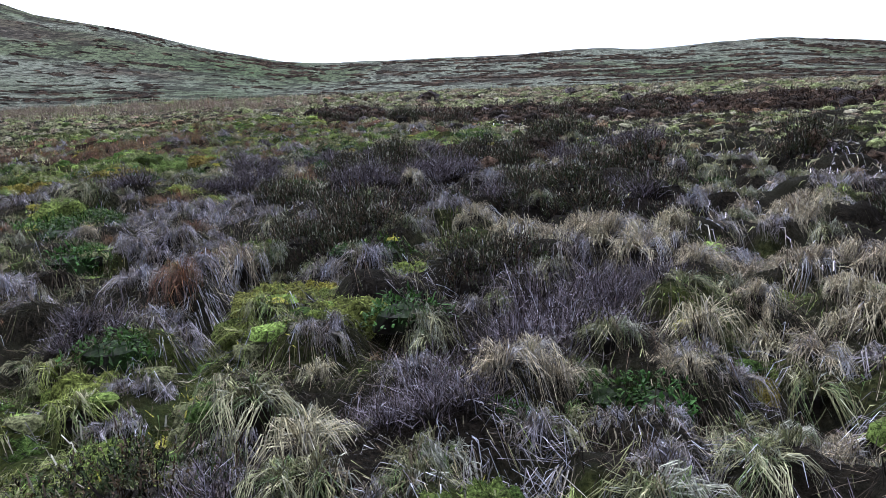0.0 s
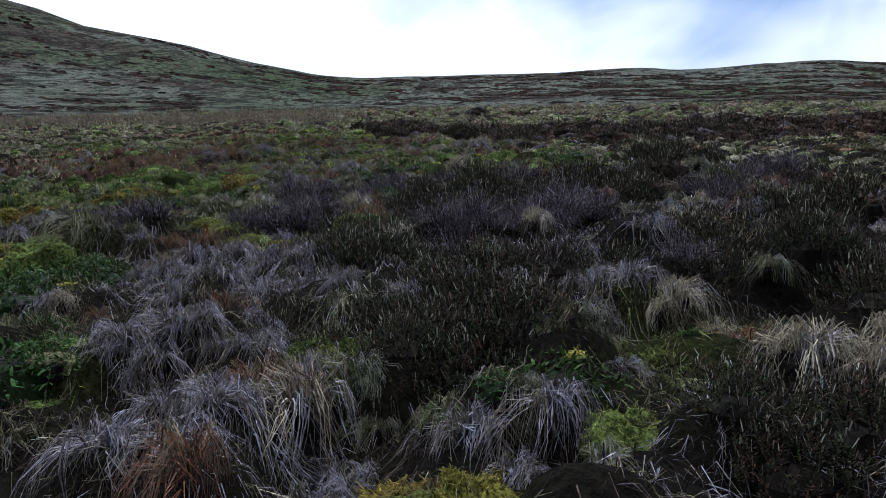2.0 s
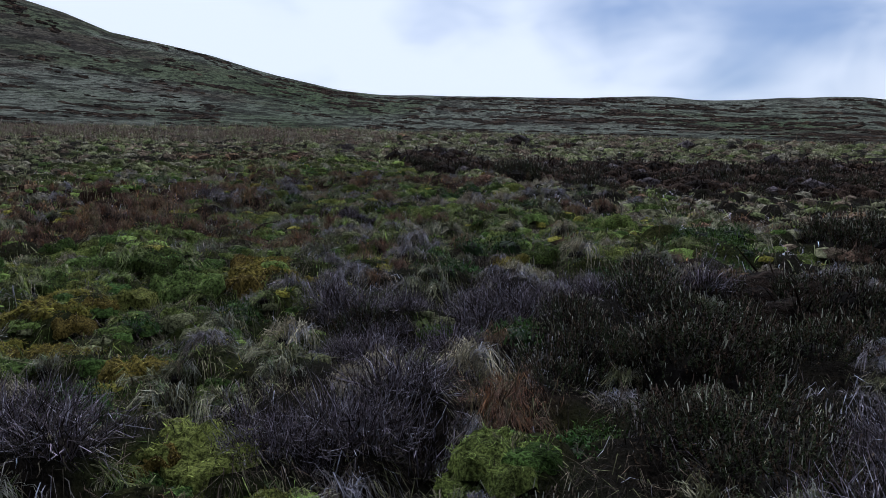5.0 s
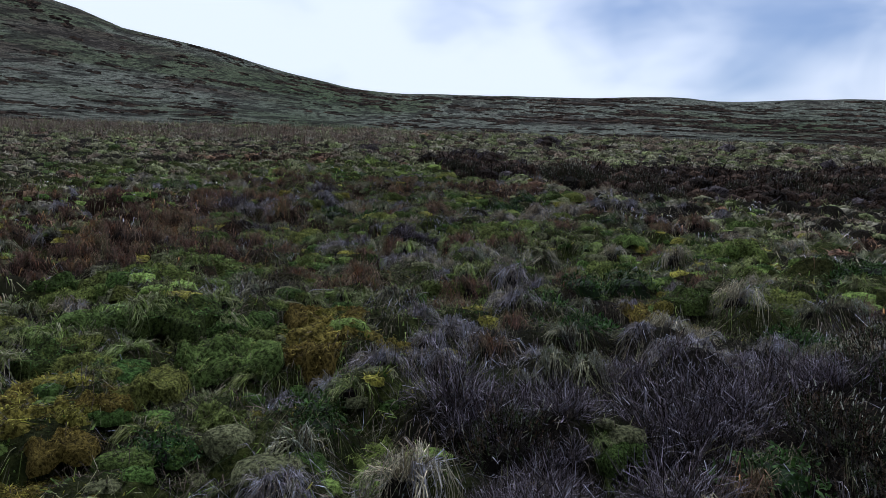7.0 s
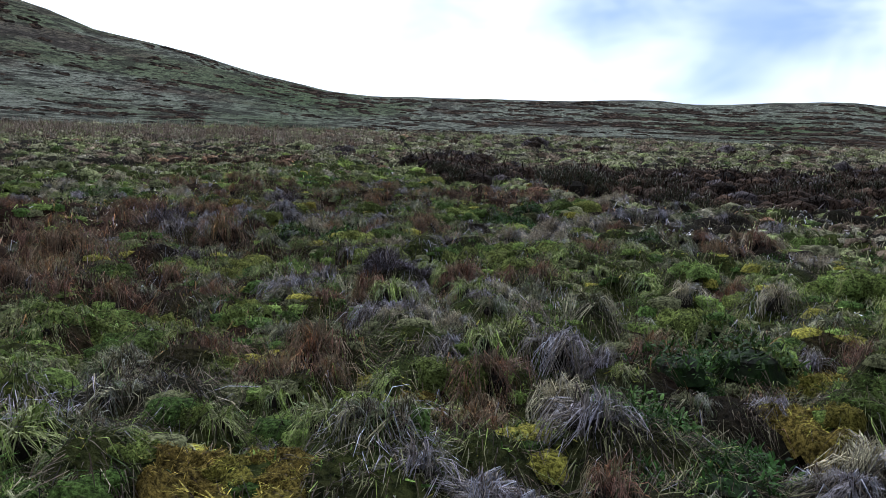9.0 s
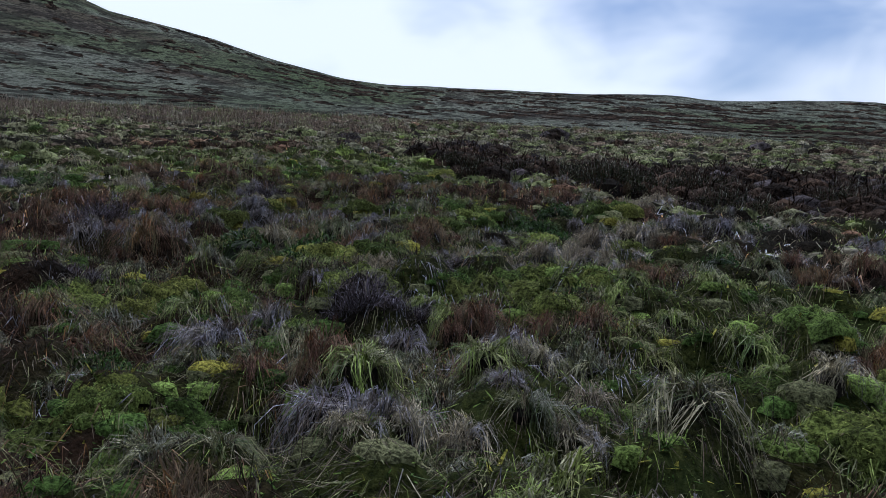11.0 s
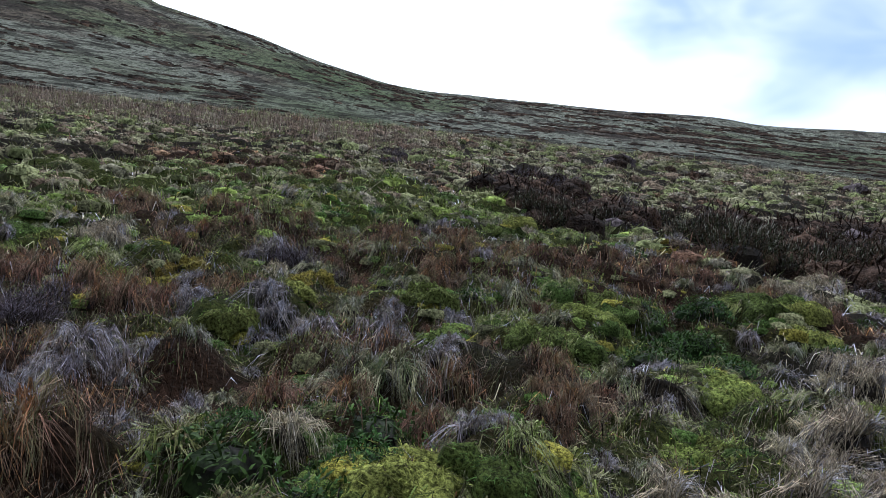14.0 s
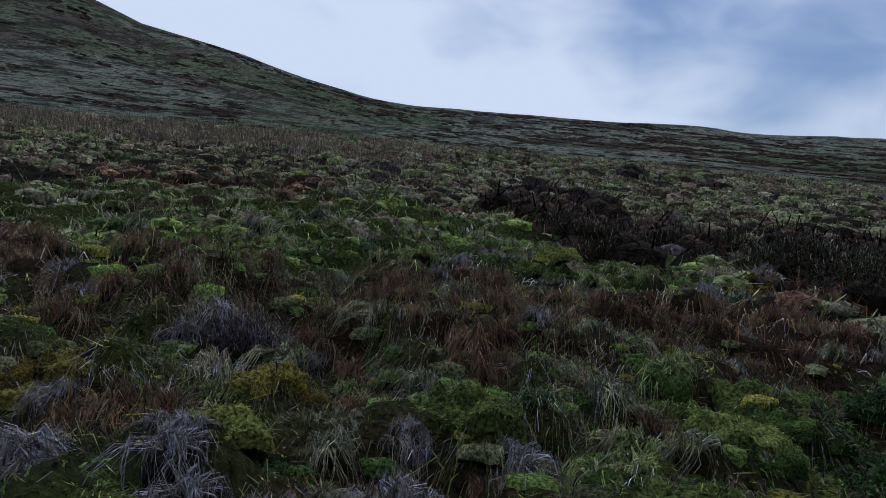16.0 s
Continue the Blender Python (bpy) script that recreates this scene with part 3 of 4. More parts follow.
RUST_NEAR = (
    (-1.72, 5.51, 0.11), (-0.63, 8.02, 0.15), (-3.42, 8.18, 0.16), (-3.59, 8.65, 0.15), (-3.34, 8.77, 0.18), (1.27, 9.04, 0.37), (-2.08, 10.07, 0.16),
    (-2.06, 10.38, 0.26), (-2.18, 11.17, 0.11), (0.1, 13.5, 0.22), (-3.6, 14.01, 0.16), (-4.36, 14.46, 0.15), (-3.6, 14.48, 0.18), (-4.65, 14.52, 0.19),
    (-5.17, 14.88, 0.2), (-4.57, 14.98, 0.24), (-7.16, 14.98, 0.36), (-2.55, 15.04, 0.17), (-1.13, 15.33, 0.18), (-7.58, 15.83, 0.54), (-4.51, 16.19,
    0.14), (-4.77, 16.38, 0.13), (-7.4, 16.57, 0.29), (-4.36, 16.65, 0.14), (-3.76, 16.81, 0.11), (-1.3, 17.31, 0.21), (-7.77, 17.37, 0.4), (-3.71, 17.41,
    0.2), (-7.95, 17.69, 0.29))
RUST_MIDDLE = (
    (-6.11, 18.28, 0.13), (-6.48, 18.34, 0.13), (-6.56, 18.62, 0.27), (-2.21, 18.96, 0.24), (-0.58, 19.57, 0.24), (-4.39, 19.7, 0.14), (-4.31, 20.05,
    0.19), (-8.68, 20.47, 0.36), (-4.35, 20.56, 0.15), (-4.12, 20.58, 0.15), (-7.43, 20.74, 0.21), (-7.71, 21.18, 0.3), (-1.63, 21.34, 0.18), (-8.71,
    21.42, 0.41), (-6.82, 21.68, 0.16), (-7.12, 21.71, 0.22), (-6.1, 22.5, 0.21), (-5.48, 23.2, 0.29), (-6.31, 23.75, 0.21), (-5.47, 24.08, 0.27), (-4.81,
    24.12, 0.22), (-6.15, 24.13, 0.33), (-5.33, 24.45, 0.29), (-9.59, 24.47, 0.39), (-3.37, 24.91, 0.3), (-6.3, 24.95, 0.31), (-10.11, 24.98, 0.33),
    (-2.55, 25.07, 0.4), (-1.7, 26.42, 0.42))
MOSS_NEAR = (
    (1.01, 2.08, 0.09), (0.03, 2.11, 0.13), (0.38, 2.12, 0.11), (-1.6, 2.49, 0.13), (-1.24, 2.55, 0.13), (-1.55, 2.77, 0.19), (-1.35, 2.98, 0.15), (-2.03,
    3.24, 0.19), (1.59, 3.41, 0.11), (-1.94, 3.45, 0.2), (-1.14, 3.79, 0.16), (-0.8, 4.04, 0.17), (-1.48, 4.06, 0.2), (-1.13, 4.28, 0.21), (-0.95, 4.47,
    0.22), (-0.28, 5.36, 0.11), (-1.63, 6, 0.08), (-2.81, 6.36, 0.06), (0.53, 7.64, 0.12), (-4.46, 8.15, 0.33), (-3.17, 9.06, 0.19), (-3.61, 9.19, 0.2),
    (-2.11, 9.51, 0.21), (-5.3, 10.39, 0.27), (-4.35, 10.94, 0.13), (-6.04, 10.99, 0.35), (-6.55, 11.48, 0.32))
MOSS_MIDDLE = (
    (-2.63, 11.68, 0.13), (-5.4, 11.9, 0.21), (-5.86, 12.2, 0.23), (-4.88, 12.46, 0.3), (-1.12, 12.47, 0.09), (-5.93, 12.73, 0.47), (-5.38, 12.77, 0.25),
    (-4.87, 12.89, 0.26), (-5.17, 13.17, 0.12), (-4.9, 13.33, 0.11), (-4.71, 13.51, 0.11), (-4.6, 13.72, 0.15), (-4.89, 13.72, 0.12), (-6.98, 13.89,
    0.26), (-4.62, 14.02, 0.13), (-6.52, 14.02, 0.26), (-3.87, 14.05, 0.11), (-4.1, 14.15, 0.21), (-4.04, 14.33, 0.12), (-6.28, 14.38, 0.28), (-5.02,
    14.66, 0.13), (-1.74, 14.91, 0.2), (-5.81, 15.27, 0.22), (-6.54, 15.44, 0.27), (-6.3, 15.66, 0.33), (-5.3, 15.84, 0.15), (-5, 15.91, 0.15))
MOSS_FAR = (
    (-1.97, 16.06, 0.25), (-2.89, 16.41, 0.17), (-2.18, 16.57, 0.15), (-6.82, 16.61, 0.19), (-0.35, 17.08, 0.3), (-4.82, 17.16, 0.16), (-6.46, 17.49,
    0.21), (-2.08, 17.55, 0.23), (-5.41, 17.58, 0.21), (-5.94, 17.61, 0.25), (-2.44, 17.78, 0.21), (-6.27, 17.84, 0.13), (-3.64, 18.09, 0.47), (-5.59,
    18.15, 0.12), (-4.89, 18.32, 0.12), (-5.22, 18.32, 0.15), (-2.88, 18.32, 0.24), (-4.25, 18.52, 0.13), (-5.14, 18.72, 0.18), (-3.16, 18.73, 0.26),
    (-1.3, 18.86, 0.26), (-6.08, 19, 0.09), (-4.62, 19.05, 0.18), (-2.98, 19.05, 0.17), (-4.28, 19.1, 0.28), (-2.99, 19.6, 0.2), (-3.67, 19.88, 0.18))
MOSS_BEYOND = (
    (-3.42, 19.88, 0.18), (-2.38, 20.43, 0.2), (-5.06, 21.01, 0.15), (-6.76, 21.1, 0.11), (-4.29, 21.44, 0.24), (-5.06, 21.45, 0.09), (-4.71, 21.72,
    0.15), (-4.34, 21.81, 0.2), (-3.92, 21.93, 0.1), (-5.36, 22.1, 0.11), (-4.5, 22.2, 0.14), (-3.61, 22.33, 0.22), (-3.97, 22.46, 0.21), (-5.41, 22.47,
    0.13), (-3.6, 22.56, 0.22), (-4.83, 22.64, 0.1), (-3.71, 22.88, 0.17), (-4.35, 23.1, 0.23), (-1.8, 23.1, 0.3), (-4.18, 23.31, 0.22), (-2.07, 23.62,
    0.39), (-1.87, 23.94, 0.2), (-2.22, 24.04, 0.21), (-6.73, 29.19, 0.26))
BUSH_NEAR = (
    (0.19, 4.89, 0.24), (-0.96, 5.59, 0.17), (-1.08, 5.95, 0.28), (-0.83, 6.06, 0.2), (-1.24, 6.3, 0.22), (-0.98, 6.53, 0.21), (0.71, 7.19, 0.12), (1.31,
    7.25, 0.29), (-1.69, 7.42, 0.15), (-1.41, 7.46, 0.2), (-1.89, 7.49, 0.15), (-1.53, 8.02, 0.19), (-2.02, 8.66, 0.14), (2.66, 9.3, 0.45), (1.91, 9.51,
    0.19), (-1.21, 9.83, 0.3), (-0.84, 9.86, 0.3))
BUSH_MIDDLE = (
    (5.2, 10.01, 0.48), (-1.78, 10.73, 0.19), (-0.76, 10.93, 0.43), (-1.23, 11.03, 0.18), (-1.49, 11.12, 0.21), (0.99, 11.59, 0.37), (-0.32, 11.6, 0.41),
    (-3.13, 11.61, 0.19), (-1.6, 11.62, 0.24), (-0.9, 11.94, 0.23), (1.8, 13.2, 0.38), (2.79, 15.66, 0.66), (-3.98, 28, 0.45), (-3.92, 28.42, 0.47),
    (-3.12, 28.62, 0.32), (-4.25, 28.85, 0.27), (-3.02, 29.3, 0.44))
STRAW_NEAR = (
    (1.17, 2.05, 0.14), (0.22, 2.15, 0.11), (1.55, 2.65, 0.18), (0.13, 2.9, 0.12), (0.36, 3.14, 0.16), (1.02, 3.22, 0.13), (1.78, 3.29, 0.16), (2.27, 3.8,
    0.19), (1.73, 3.86, 0.16), (2.35, 4.71, 0.23), (2.88, 4.77, 0.16), (1.76, 4.93, 0.28), (1.28, 5.44, 0.27), (1.54, 5.74, 0.28), (0.95, 5.83, 0.38),
    (3.13, 6.32, 0.31), (0.26, 6.54, 0.18), (0.32, 6.89, 0.17), (-0.4, 8.34, 0.15), (-1.7, 8.72, 0.12), (-3.02, 10.51, 0.18), (-2.01, 10.6, 0.14))
STRAW_MIDDLE = (
    (-2.8, 10.63, 0.14), (-2.3, 10.75, 0.14), (-0.55, 13.37, 0.22), (-1.93, 13.83, 0.24), (-4.21, 15.55, 0.11), (-3.77, 15.65, 0.09), (-4.01, 15.71,
    0.16), (-3.3, 15.82, 0.12), (-3.48, 16.81, 0.14), (-4.49, 18.6, 0.16), (-4.69, 18.72, 0.11), (-3.34, 19.05, 0.2), (-3.67, 19.14, 0.18), (-2.48, 19.41,
    0.16), (-2.77, 19.61, 0.16), (-3.1, 20.03, 0.18), (-2.63, 20.25, 0.33), (-2.13, 20.33, 0.19), (-1.92, 21.54, 0.26), (-1.86, 22.28, 0.21), (-8.77,
    22.69, 0.25), (-0.94, 25.33, 0.39))
GOLD_SPOTS = (
    (1.46, 3.31, 0.08), (-0.91, 4.71, 0.16), (-2.76, 8.89, 0.17), (-2.83, 9.17, 0.17), (-3.64, 9.32, 0.11), (-6.2, 10.46, 0.3), (-4.49, 10.58, 0.12),
    (-4.88, 10.75, 0.13), (-5.34, 10.86, 0.25), (-5.31, 11.46, 0.19), (-5.64, 11.57, 0.27), (-4.53, 11.77, 0.12), (-4.33, 12.81, 0.29), (-4.44, 13.2,
    0.12), (-4.29, 13.26, 0.14), (-4.57, 13.33, 0.09), (-1.8, 14.21, 0.11), (-3.91, 14.5, 0.11), (-1.59, 14.82, 0.17), (-7.67, 22.05, 0.21), (-6.44,
    22.32, 0.14), (-2.62, 26.6, 0.22), (-2.47, 27.02, 0.2))
TWIG_NEAR = (
    (-0.1, 2.71, 0.23), (-0.29, 2.78, 0.14), (0.41, 3.79, 0.25), (0.93, 3.83, 0.22), (-2.18, 3.99, 0.2), (0.7, 4.18, 0.31), (1.2, 4.47, 0.29), (-2.22,
    8.1, 0.2), (-1.06, 8.38, 0.29), (-0.64, 8.49, 0.16), (-2.34, 8.65, 0.17), (-0.12, 9.17, 0.44), (-4.66, 9.2, 0.31), (-4.27, 9.32, 0.3), (0.32, 9.38,
    0.24), (-3.16, 9.67, 0.26), (0.35, 9.7, 0.18), (-0.33, 9.75, 0.33), (-2.71, 9.95, 0.32), (-3.06, 10.93, 0.21), (-2.54, 11.15, 0.16), (2.25, 11.36,
    0.37), (-2.9, 11.39, 0.18), (-2.2, 11.88, 0.26), (-3.29, 11.92, 0.28))
TWIG_MIDDLE = (
    (-2.82, 12.08, 0.28), (-1.92, 12.15, 0.21), (-1.33, 12.5, 0.3), (-2.26, 12.88, 0.2), (3.31, 13.07, 0.46), (4.18, 14.19, 0.57), (-4.2, 17.6, 0.17),
    (-4.56, 17.61, 0.21), (-6.66, 17.74, 0.19), (-4, 18.57, 0.13), (-4.11, 18.91, 0.13), (-4.14, 19.05, 0.12), (-8.04, 20.38, 0.26), (-6.89, 22.97, 0.29),
    (-6.56, 23, 0.18), (-2.67, 28.28, 0.3), (-2.46, 29.34, 0.44), (-3.19, 30.03, 0.5), (-2.45, 30.84, 0.42), (-3.86, 32.42, 0.55), (-4.74, 32.44, 0.67),
    (-4.47, 34.92, 0.78), (-3.34, 35.15, 0.56), (-8.83, 37.48, 0.58), (-9.17, 40.2, 0.65))
SPOTS = {"frost": FROST_NEAR + FROST_MIDDLE + FROST_FAR, "leafy": LEAFY_NEAR + LEAFY_MIDDLE, "olive": OLIVE_NEAR + OLIVE_MIDDLE, "rust": RUST_NEAR + RUST_MIDDLE, "moss": MOSS_NEAR + MOSS_MIDDLE + MOSS_FAR + MOSS_BEYOND, "bush": BUSH_NEAR + BUSH_MIDDLE, "straw": STRAW_NEAR + STRAW_MIDDLE, "gold": GOLD_SPOTS, "twig": TWIG_NEAR + TWIG_MIDDLE}
PATH_A, PATH_B = np.array((-0.6, 3.2)), np.array((-5.6, 22.0))


def from_path(x, y):
    """Distance from the strip that is walked along."""
    w = PATH_B - PATH_A
    u = np.clip(((x - PATH_A[0]) * w[0] + (y - PATH_A[1]) * w[1]) / (w @ w), 0, 1)
    return np.hypot(x - PATH_A[0] - u * w[0], y - PATH_A[1] - u * w[1])


def patch_map(keys, grow):
    """How fully the noted clumps of these kinds cover the strip by the walk, on a grid of 8 cm."""
    gx, gy = np.meshgrid(MAP_X, MAP_Y, indexing="ij")
    out = np.zeros(gx.shape)
    for key in keys:
        for px, py, pr in SPOTS[key]:
            out = np.maximum(out, np.exp(-((((gx - px) ** 2 + (gy - py) ** 2) / (max(pr, 0.1) * grow) ** 2) ** 1.5)))
    return out


def on_map(grid, x, y):
    """The grid's value at each place, and nothing outside it."""
    u, v = (np.asarray(x) - MAP_X[0]) / 0.08, (np.asarray(y) - MAP_Y[0]) / 0.08
    inside = (u >= 0) & (v >= 0) & (u < len(MAP_X) - 1) & (v < len(MAP_Y) - 1)
    i, j = np.clip(u, 0, len(MAP_X) - 2).astype(int), np.clip(v, 0, len(MAP_Y) - 2).astype(int)
    a, b = np.clip(u - i, 0, 1), np.clip(v - j, 0, 1)
    value = (grid[i, j] * (1 - a) + grid[i + 1, j] * a) * (1 - b) + (grid[i, j + 1] * (1 - a) + grid[i + 1, j + 1] * a) * b
    return np.where(inside, value, 0.0)


MAP_X, MAP_Y = np.arange(-17, 12, 0.08), np.arange(1, 36, 0.08)
COVER = {key: patch_map((key,), 1.25) for key in SPOTS}
ALL_COVER = np.maximum.reduce([COVER[key] for key in COVER])
GREEN_COVER = np.maximum.reduce((COVER["moss"], COVER["gold"], 0.8 * COVER["leafy"]))
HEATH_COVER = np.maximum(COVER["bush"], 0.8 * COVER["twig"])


def blob(x, y, cx, cy, rx, ry):
    return np.exp(-(((x - cx) / rx) ** 2 + ((y - cy) / ry) ** 2))


def moss_share(x, y):
    broad = 0.95 * blob(x, y, -6.0, 12.0, 3.0, 2.6) + 0.5 * blob(x, y, -4.5, 18.0, 3.5, 2.0) + 0.7 * blob(x, y, -1.5, 16.0, 4.0, 2.2) + 0.55 * blob(x, y, -10, 25, 6, 6) + 0.5 * blob(x, y, -3.4, 22.3, 2.0, 1.6)
    broad = broad + 0.9 * blob(x, y, -3.0, 18.8, 2.3, 1.5) + 0.7 * blob(x, y, -5.7, 17.5, 1.2, 0.7) + 0.4 * blob(x, y, -9, 29, 6, 4)
    broad = broad + 0.9 * blob(x, y, -2.0, 3.2, 1.0, 1.1) + 0.2 * (1 - ease(y, 7, 9)) + 0.16 * ease(y, 11, 15) * (1 - ease(y, 34, 44))
    broad = broad + 0.45 * rough(x, y, 1.3, 41) + 0.3 * rough(x, y, 0.45, 42)
    own = ease(broad, 0.28, 0.75) * (1 - 0.85 * on_map(ALL_COVER, x, y))
    return np.clip(np.maximum(own, on_map(GREEN_COVER, x, y)) - heath_share(x, y), 0, 1)


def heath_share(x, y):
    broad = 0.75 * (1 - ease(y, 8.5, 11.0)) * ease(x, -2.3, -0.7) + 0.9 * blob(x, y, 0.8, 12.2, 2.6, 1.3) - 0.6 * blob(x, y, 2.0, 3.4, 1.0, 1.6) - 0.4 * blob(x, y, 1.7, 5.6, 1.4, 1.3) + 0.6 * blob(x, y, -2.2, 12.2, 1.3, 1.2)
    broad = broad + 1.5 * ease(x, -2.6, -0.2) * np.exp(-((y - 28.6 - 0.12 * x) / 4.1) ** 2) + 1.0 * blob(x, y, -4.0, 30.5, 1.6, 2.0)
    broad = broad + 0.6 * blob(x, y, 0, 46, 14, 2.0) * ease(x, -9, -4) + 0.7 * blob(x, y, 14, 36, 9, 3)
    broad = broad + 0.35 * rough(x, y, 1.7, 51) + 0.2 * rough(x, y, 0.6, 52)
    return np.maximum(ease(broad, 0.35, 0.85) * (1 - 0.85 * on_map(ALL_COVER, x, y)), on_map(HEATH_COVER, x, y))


def rust_share(x, y):
    broad = 0.12 * ease(y, 12, 15) + 0.75 * blob(x, y, -8.5, 18.5, 4.5, 3.0) + 0.6 * blob(x, y, -5.2, 24.2, 4.5, 1.3) + 0.45 * blob(x, y, -3.6, 15.0, 2.0, 1.0) + 0.5 * blob(x, y, 3.0, 18.5, 5.0, 2.0) + 0.35 * blob(x, y, -9, 33, 9, 4) + 0.5 * blob(x, y, -10.0, 19.3, 4, 1.8) - 0.4 * blob(x, y, -3.2, 18.6, 2.4, 1.4) + 0.35 * blob(x, y, -3.5, 24.6, 5, 1.0) + 0.4 * blob(x, y, -7.5, 17.6, 3.5, 1.6) + 0.45 * blob(x, y, -6.8, 21.6, 1.8, 1.3)
    broad = broad + 0.5 * rough(x, y, 1.1, 61) + 0.2 * rough(x, y, 0.4, 62)
    return np.maximum(ease(broad, 0.38, 0.85) * (1 - 0.85 * on_map(ALL_COVER, x, y)), on_map(COVER["rust"], x, y)) * (1 - heath_share(x, y))


def in_view_plan(x, y):
    """The wedge of moor that lies ahead of the walk."""
    return (y > 1.2) & (x < 0.72 * y + 1.6) & (x > -0.86 * y - 1.6)


# ---------------------------------------------------------------- the ground, one sheet to the horizon
def spaced(fine, half, far, count):
    """Steps from 0: even ones out to half, then growing to far."""
    even = np.arange(0, half, fine)
    lo, hi = 1.0001, 1.6
    for _ in range(60):
        g = (lo + hi) / 2
        if half + fine * (g ** count - 1) / (g - 1) * g < far:
            lo = g
        else:
            hi = g
    return np.append(even, half + np.cumsum(fine * g ** np.arange(1, count + 1)))


xs = spaced(0.095, 10.5, 1600.0, 80)
xs = np.concatenate((-xs[:0:-1], xs)) - 2.8
ys = np.concatenate((-spaced(0.09, 13.0, 1400.0, 60)[:0:-1], spaced(0.08, 20.0, 1600.0, 140))) + 15.0
gx, gy = np.meshgrid(xs, ys, indexing="ij")
gx, gy = gx.ravel(), gy.ravel()
gi, gj = np.meshgrid(np.arange(len(xs) - 1), np.arange(len(ys) - 1), indexing="ij")
first = (gi * len(ys) + gj).ravel()
quads = np.stack((first, first + len(ys), first + len(ys) + 1, first + 1), 1)
ground_mesh = mesh_of("ground", np.c_[gx, gy, land(gx, gy)], quads, GROUND, smooth=True)
zone_layer = ground_mesh.attributes.new("zone", "FLOAT_COLOR", "POINT")
ground_r, ground_az = np.hypot(gx + 2.5, gy - 9), np.degrees(np.arctan2(gx + 2.5, gy - 9))
flush = blob(ground_az, ground_r, -16.5, 270, 4.5, 130) + blob(ground_az, ground_r, 21.5, 230, 4.0, 70) + 0.7 * blob(ground_az, ground_r, -11, 330, 4, 80)
flush = np.clip(flush * (1 + 0.5 * rough(gx, gy, 30, 85)), 0, 1)
green_ground = np.where(ground_r > 66, flush, moss_share(gx, gy))
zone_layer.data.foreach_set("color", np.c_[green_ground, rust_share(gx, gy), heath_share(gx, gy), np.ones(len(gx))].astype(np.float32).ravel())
far_layer = ground_mesh.attributes.new("far", "FLOAT", "POINT")
far_layer.data.foreach_set("value", ease(np.hypot(gx + 2.5, gy - 9), 42, 66).astype(np.float32))
ground = tagged(new("ground", ground_mesh), "peaty moorland ground rising to grass and heather hills", "ground", kind="structure")


# ---------------------------------------------------------------- plants that stand singly
def put(ob, x, y, turn, size, sink=0.03):
    z = float(land(np.array([x]), np.array([y]))[0]) - sink
    ob.matrix_world = Matrix.LocRotScale((x, y, z), Euler((0, 0, turn)), (size, size, size))
    return ob


KINDS, REST, GROWN = {}, {}, {}


def kind_of_plant(key, name, pieces, material, label, category, group, top):
    """Meshes of a kind of plant: a core and what grows from it."""
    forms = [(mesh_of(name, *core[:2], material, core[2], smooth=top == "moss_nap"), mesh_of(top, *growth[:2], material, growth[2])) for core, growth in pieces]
    KINDS[key] = (name, forms, top, label, category, group, pieces, material)


STRAW_MIX = ((STRAW, (0.42, 0.37, 0.27), BROWN, FROST), (4, 3, 1, 1))
FROST_MIX = ((FROST, LILAC, (0.24, 0.21, 0.19), BROWN, OLIVE), (2.2, 4, 3, 3, 1))
OLIVE_MIX = ((OLIVE, (0.27, 0.25, 0.16), GREEN, BROWN, (0.32, 0.32, 0.28)), (4, 3, 2, 2, 2))
RUST_MIX = ((RED, ORANGE, BROWN, (0.25, 0.19, 0.13), OLIVE), (3, 1.5, 3, 3, 2))
kind_of_plant("straw", "straw_tussock", [tussock_piece(100 + k, *STRAW_MIX, count=180, radius=0.25, height=0.20) for k in range(3)], GRASS, "pale straw-coloured drooping grass tussock on wet moss", "grass tussock", "pale grass tussocks", "drooping_foliage")
kind_of_plant("frost", "grey_tussock", [tussock_piece(110 + k, *FROST_MIX, count=180, radius=0.23, height=0.16, droop=1.35) for k in range(4)], GRASS, "dead grey-lilac grass tussock hanging over its hummock", "grass tussock", "grey grass tussocks", "drooping_foliage")
kind_of_plant("olive", "green_tussock", [tussock_piece(120 + k, *OLIVE_MIX, count=180, radius=0.22, height=0.15, droop=1.25) for k in range(4)], GRASS, "olive-green drooping grass tussock with dead blades", "grass tussock", "green grass tussocks", "drooping_foliage")
SWARD_MIX = ((LIME, (0.25, 0.27, 0.10), OLIVE, GREEN, (0.33, 0.31, 0.21)), (4, 2, 2, 2, 2))
kind_of_plant("sward", "mossy_tussock", [tussock_piece(190 + k, *SWARD_MIX, count=180, radius=0.22, height=0.11, droop=1.3, width=0.0056) for k in range(4)], GRASS, "bright green mossy grass tussock drooping over its hummock", "grass tussock", "mossy grass tussocks", "drooping_foliage")
kind_of_plant("rust", "rust_tuft", [tussock_piece(130 + k, *RUST_MIX, count=180, radius=0.19, height=0.18, droop=0.8, width=0.0040) for k in range(3)], RUST, "rust-brown upright tuft of dead deergrass", "grass tuft", "rusty deergrass tufts", "drooping_foliage")
kind_of_plant("moss", "moss_hummock", [cushion_piece(140 + k, tint=(LIME, (0.235, 0.265, 0.065), (0.095, 0.145, 0.035), (0.15, 0.19, 0.05))[k % 4], radius=0.24 + 0.03 * (k % 3)) for k in range(8)], MOSS, "yellow-green rounded hummock of damp moss", "moss", "moss hummocks", "moss_nap")
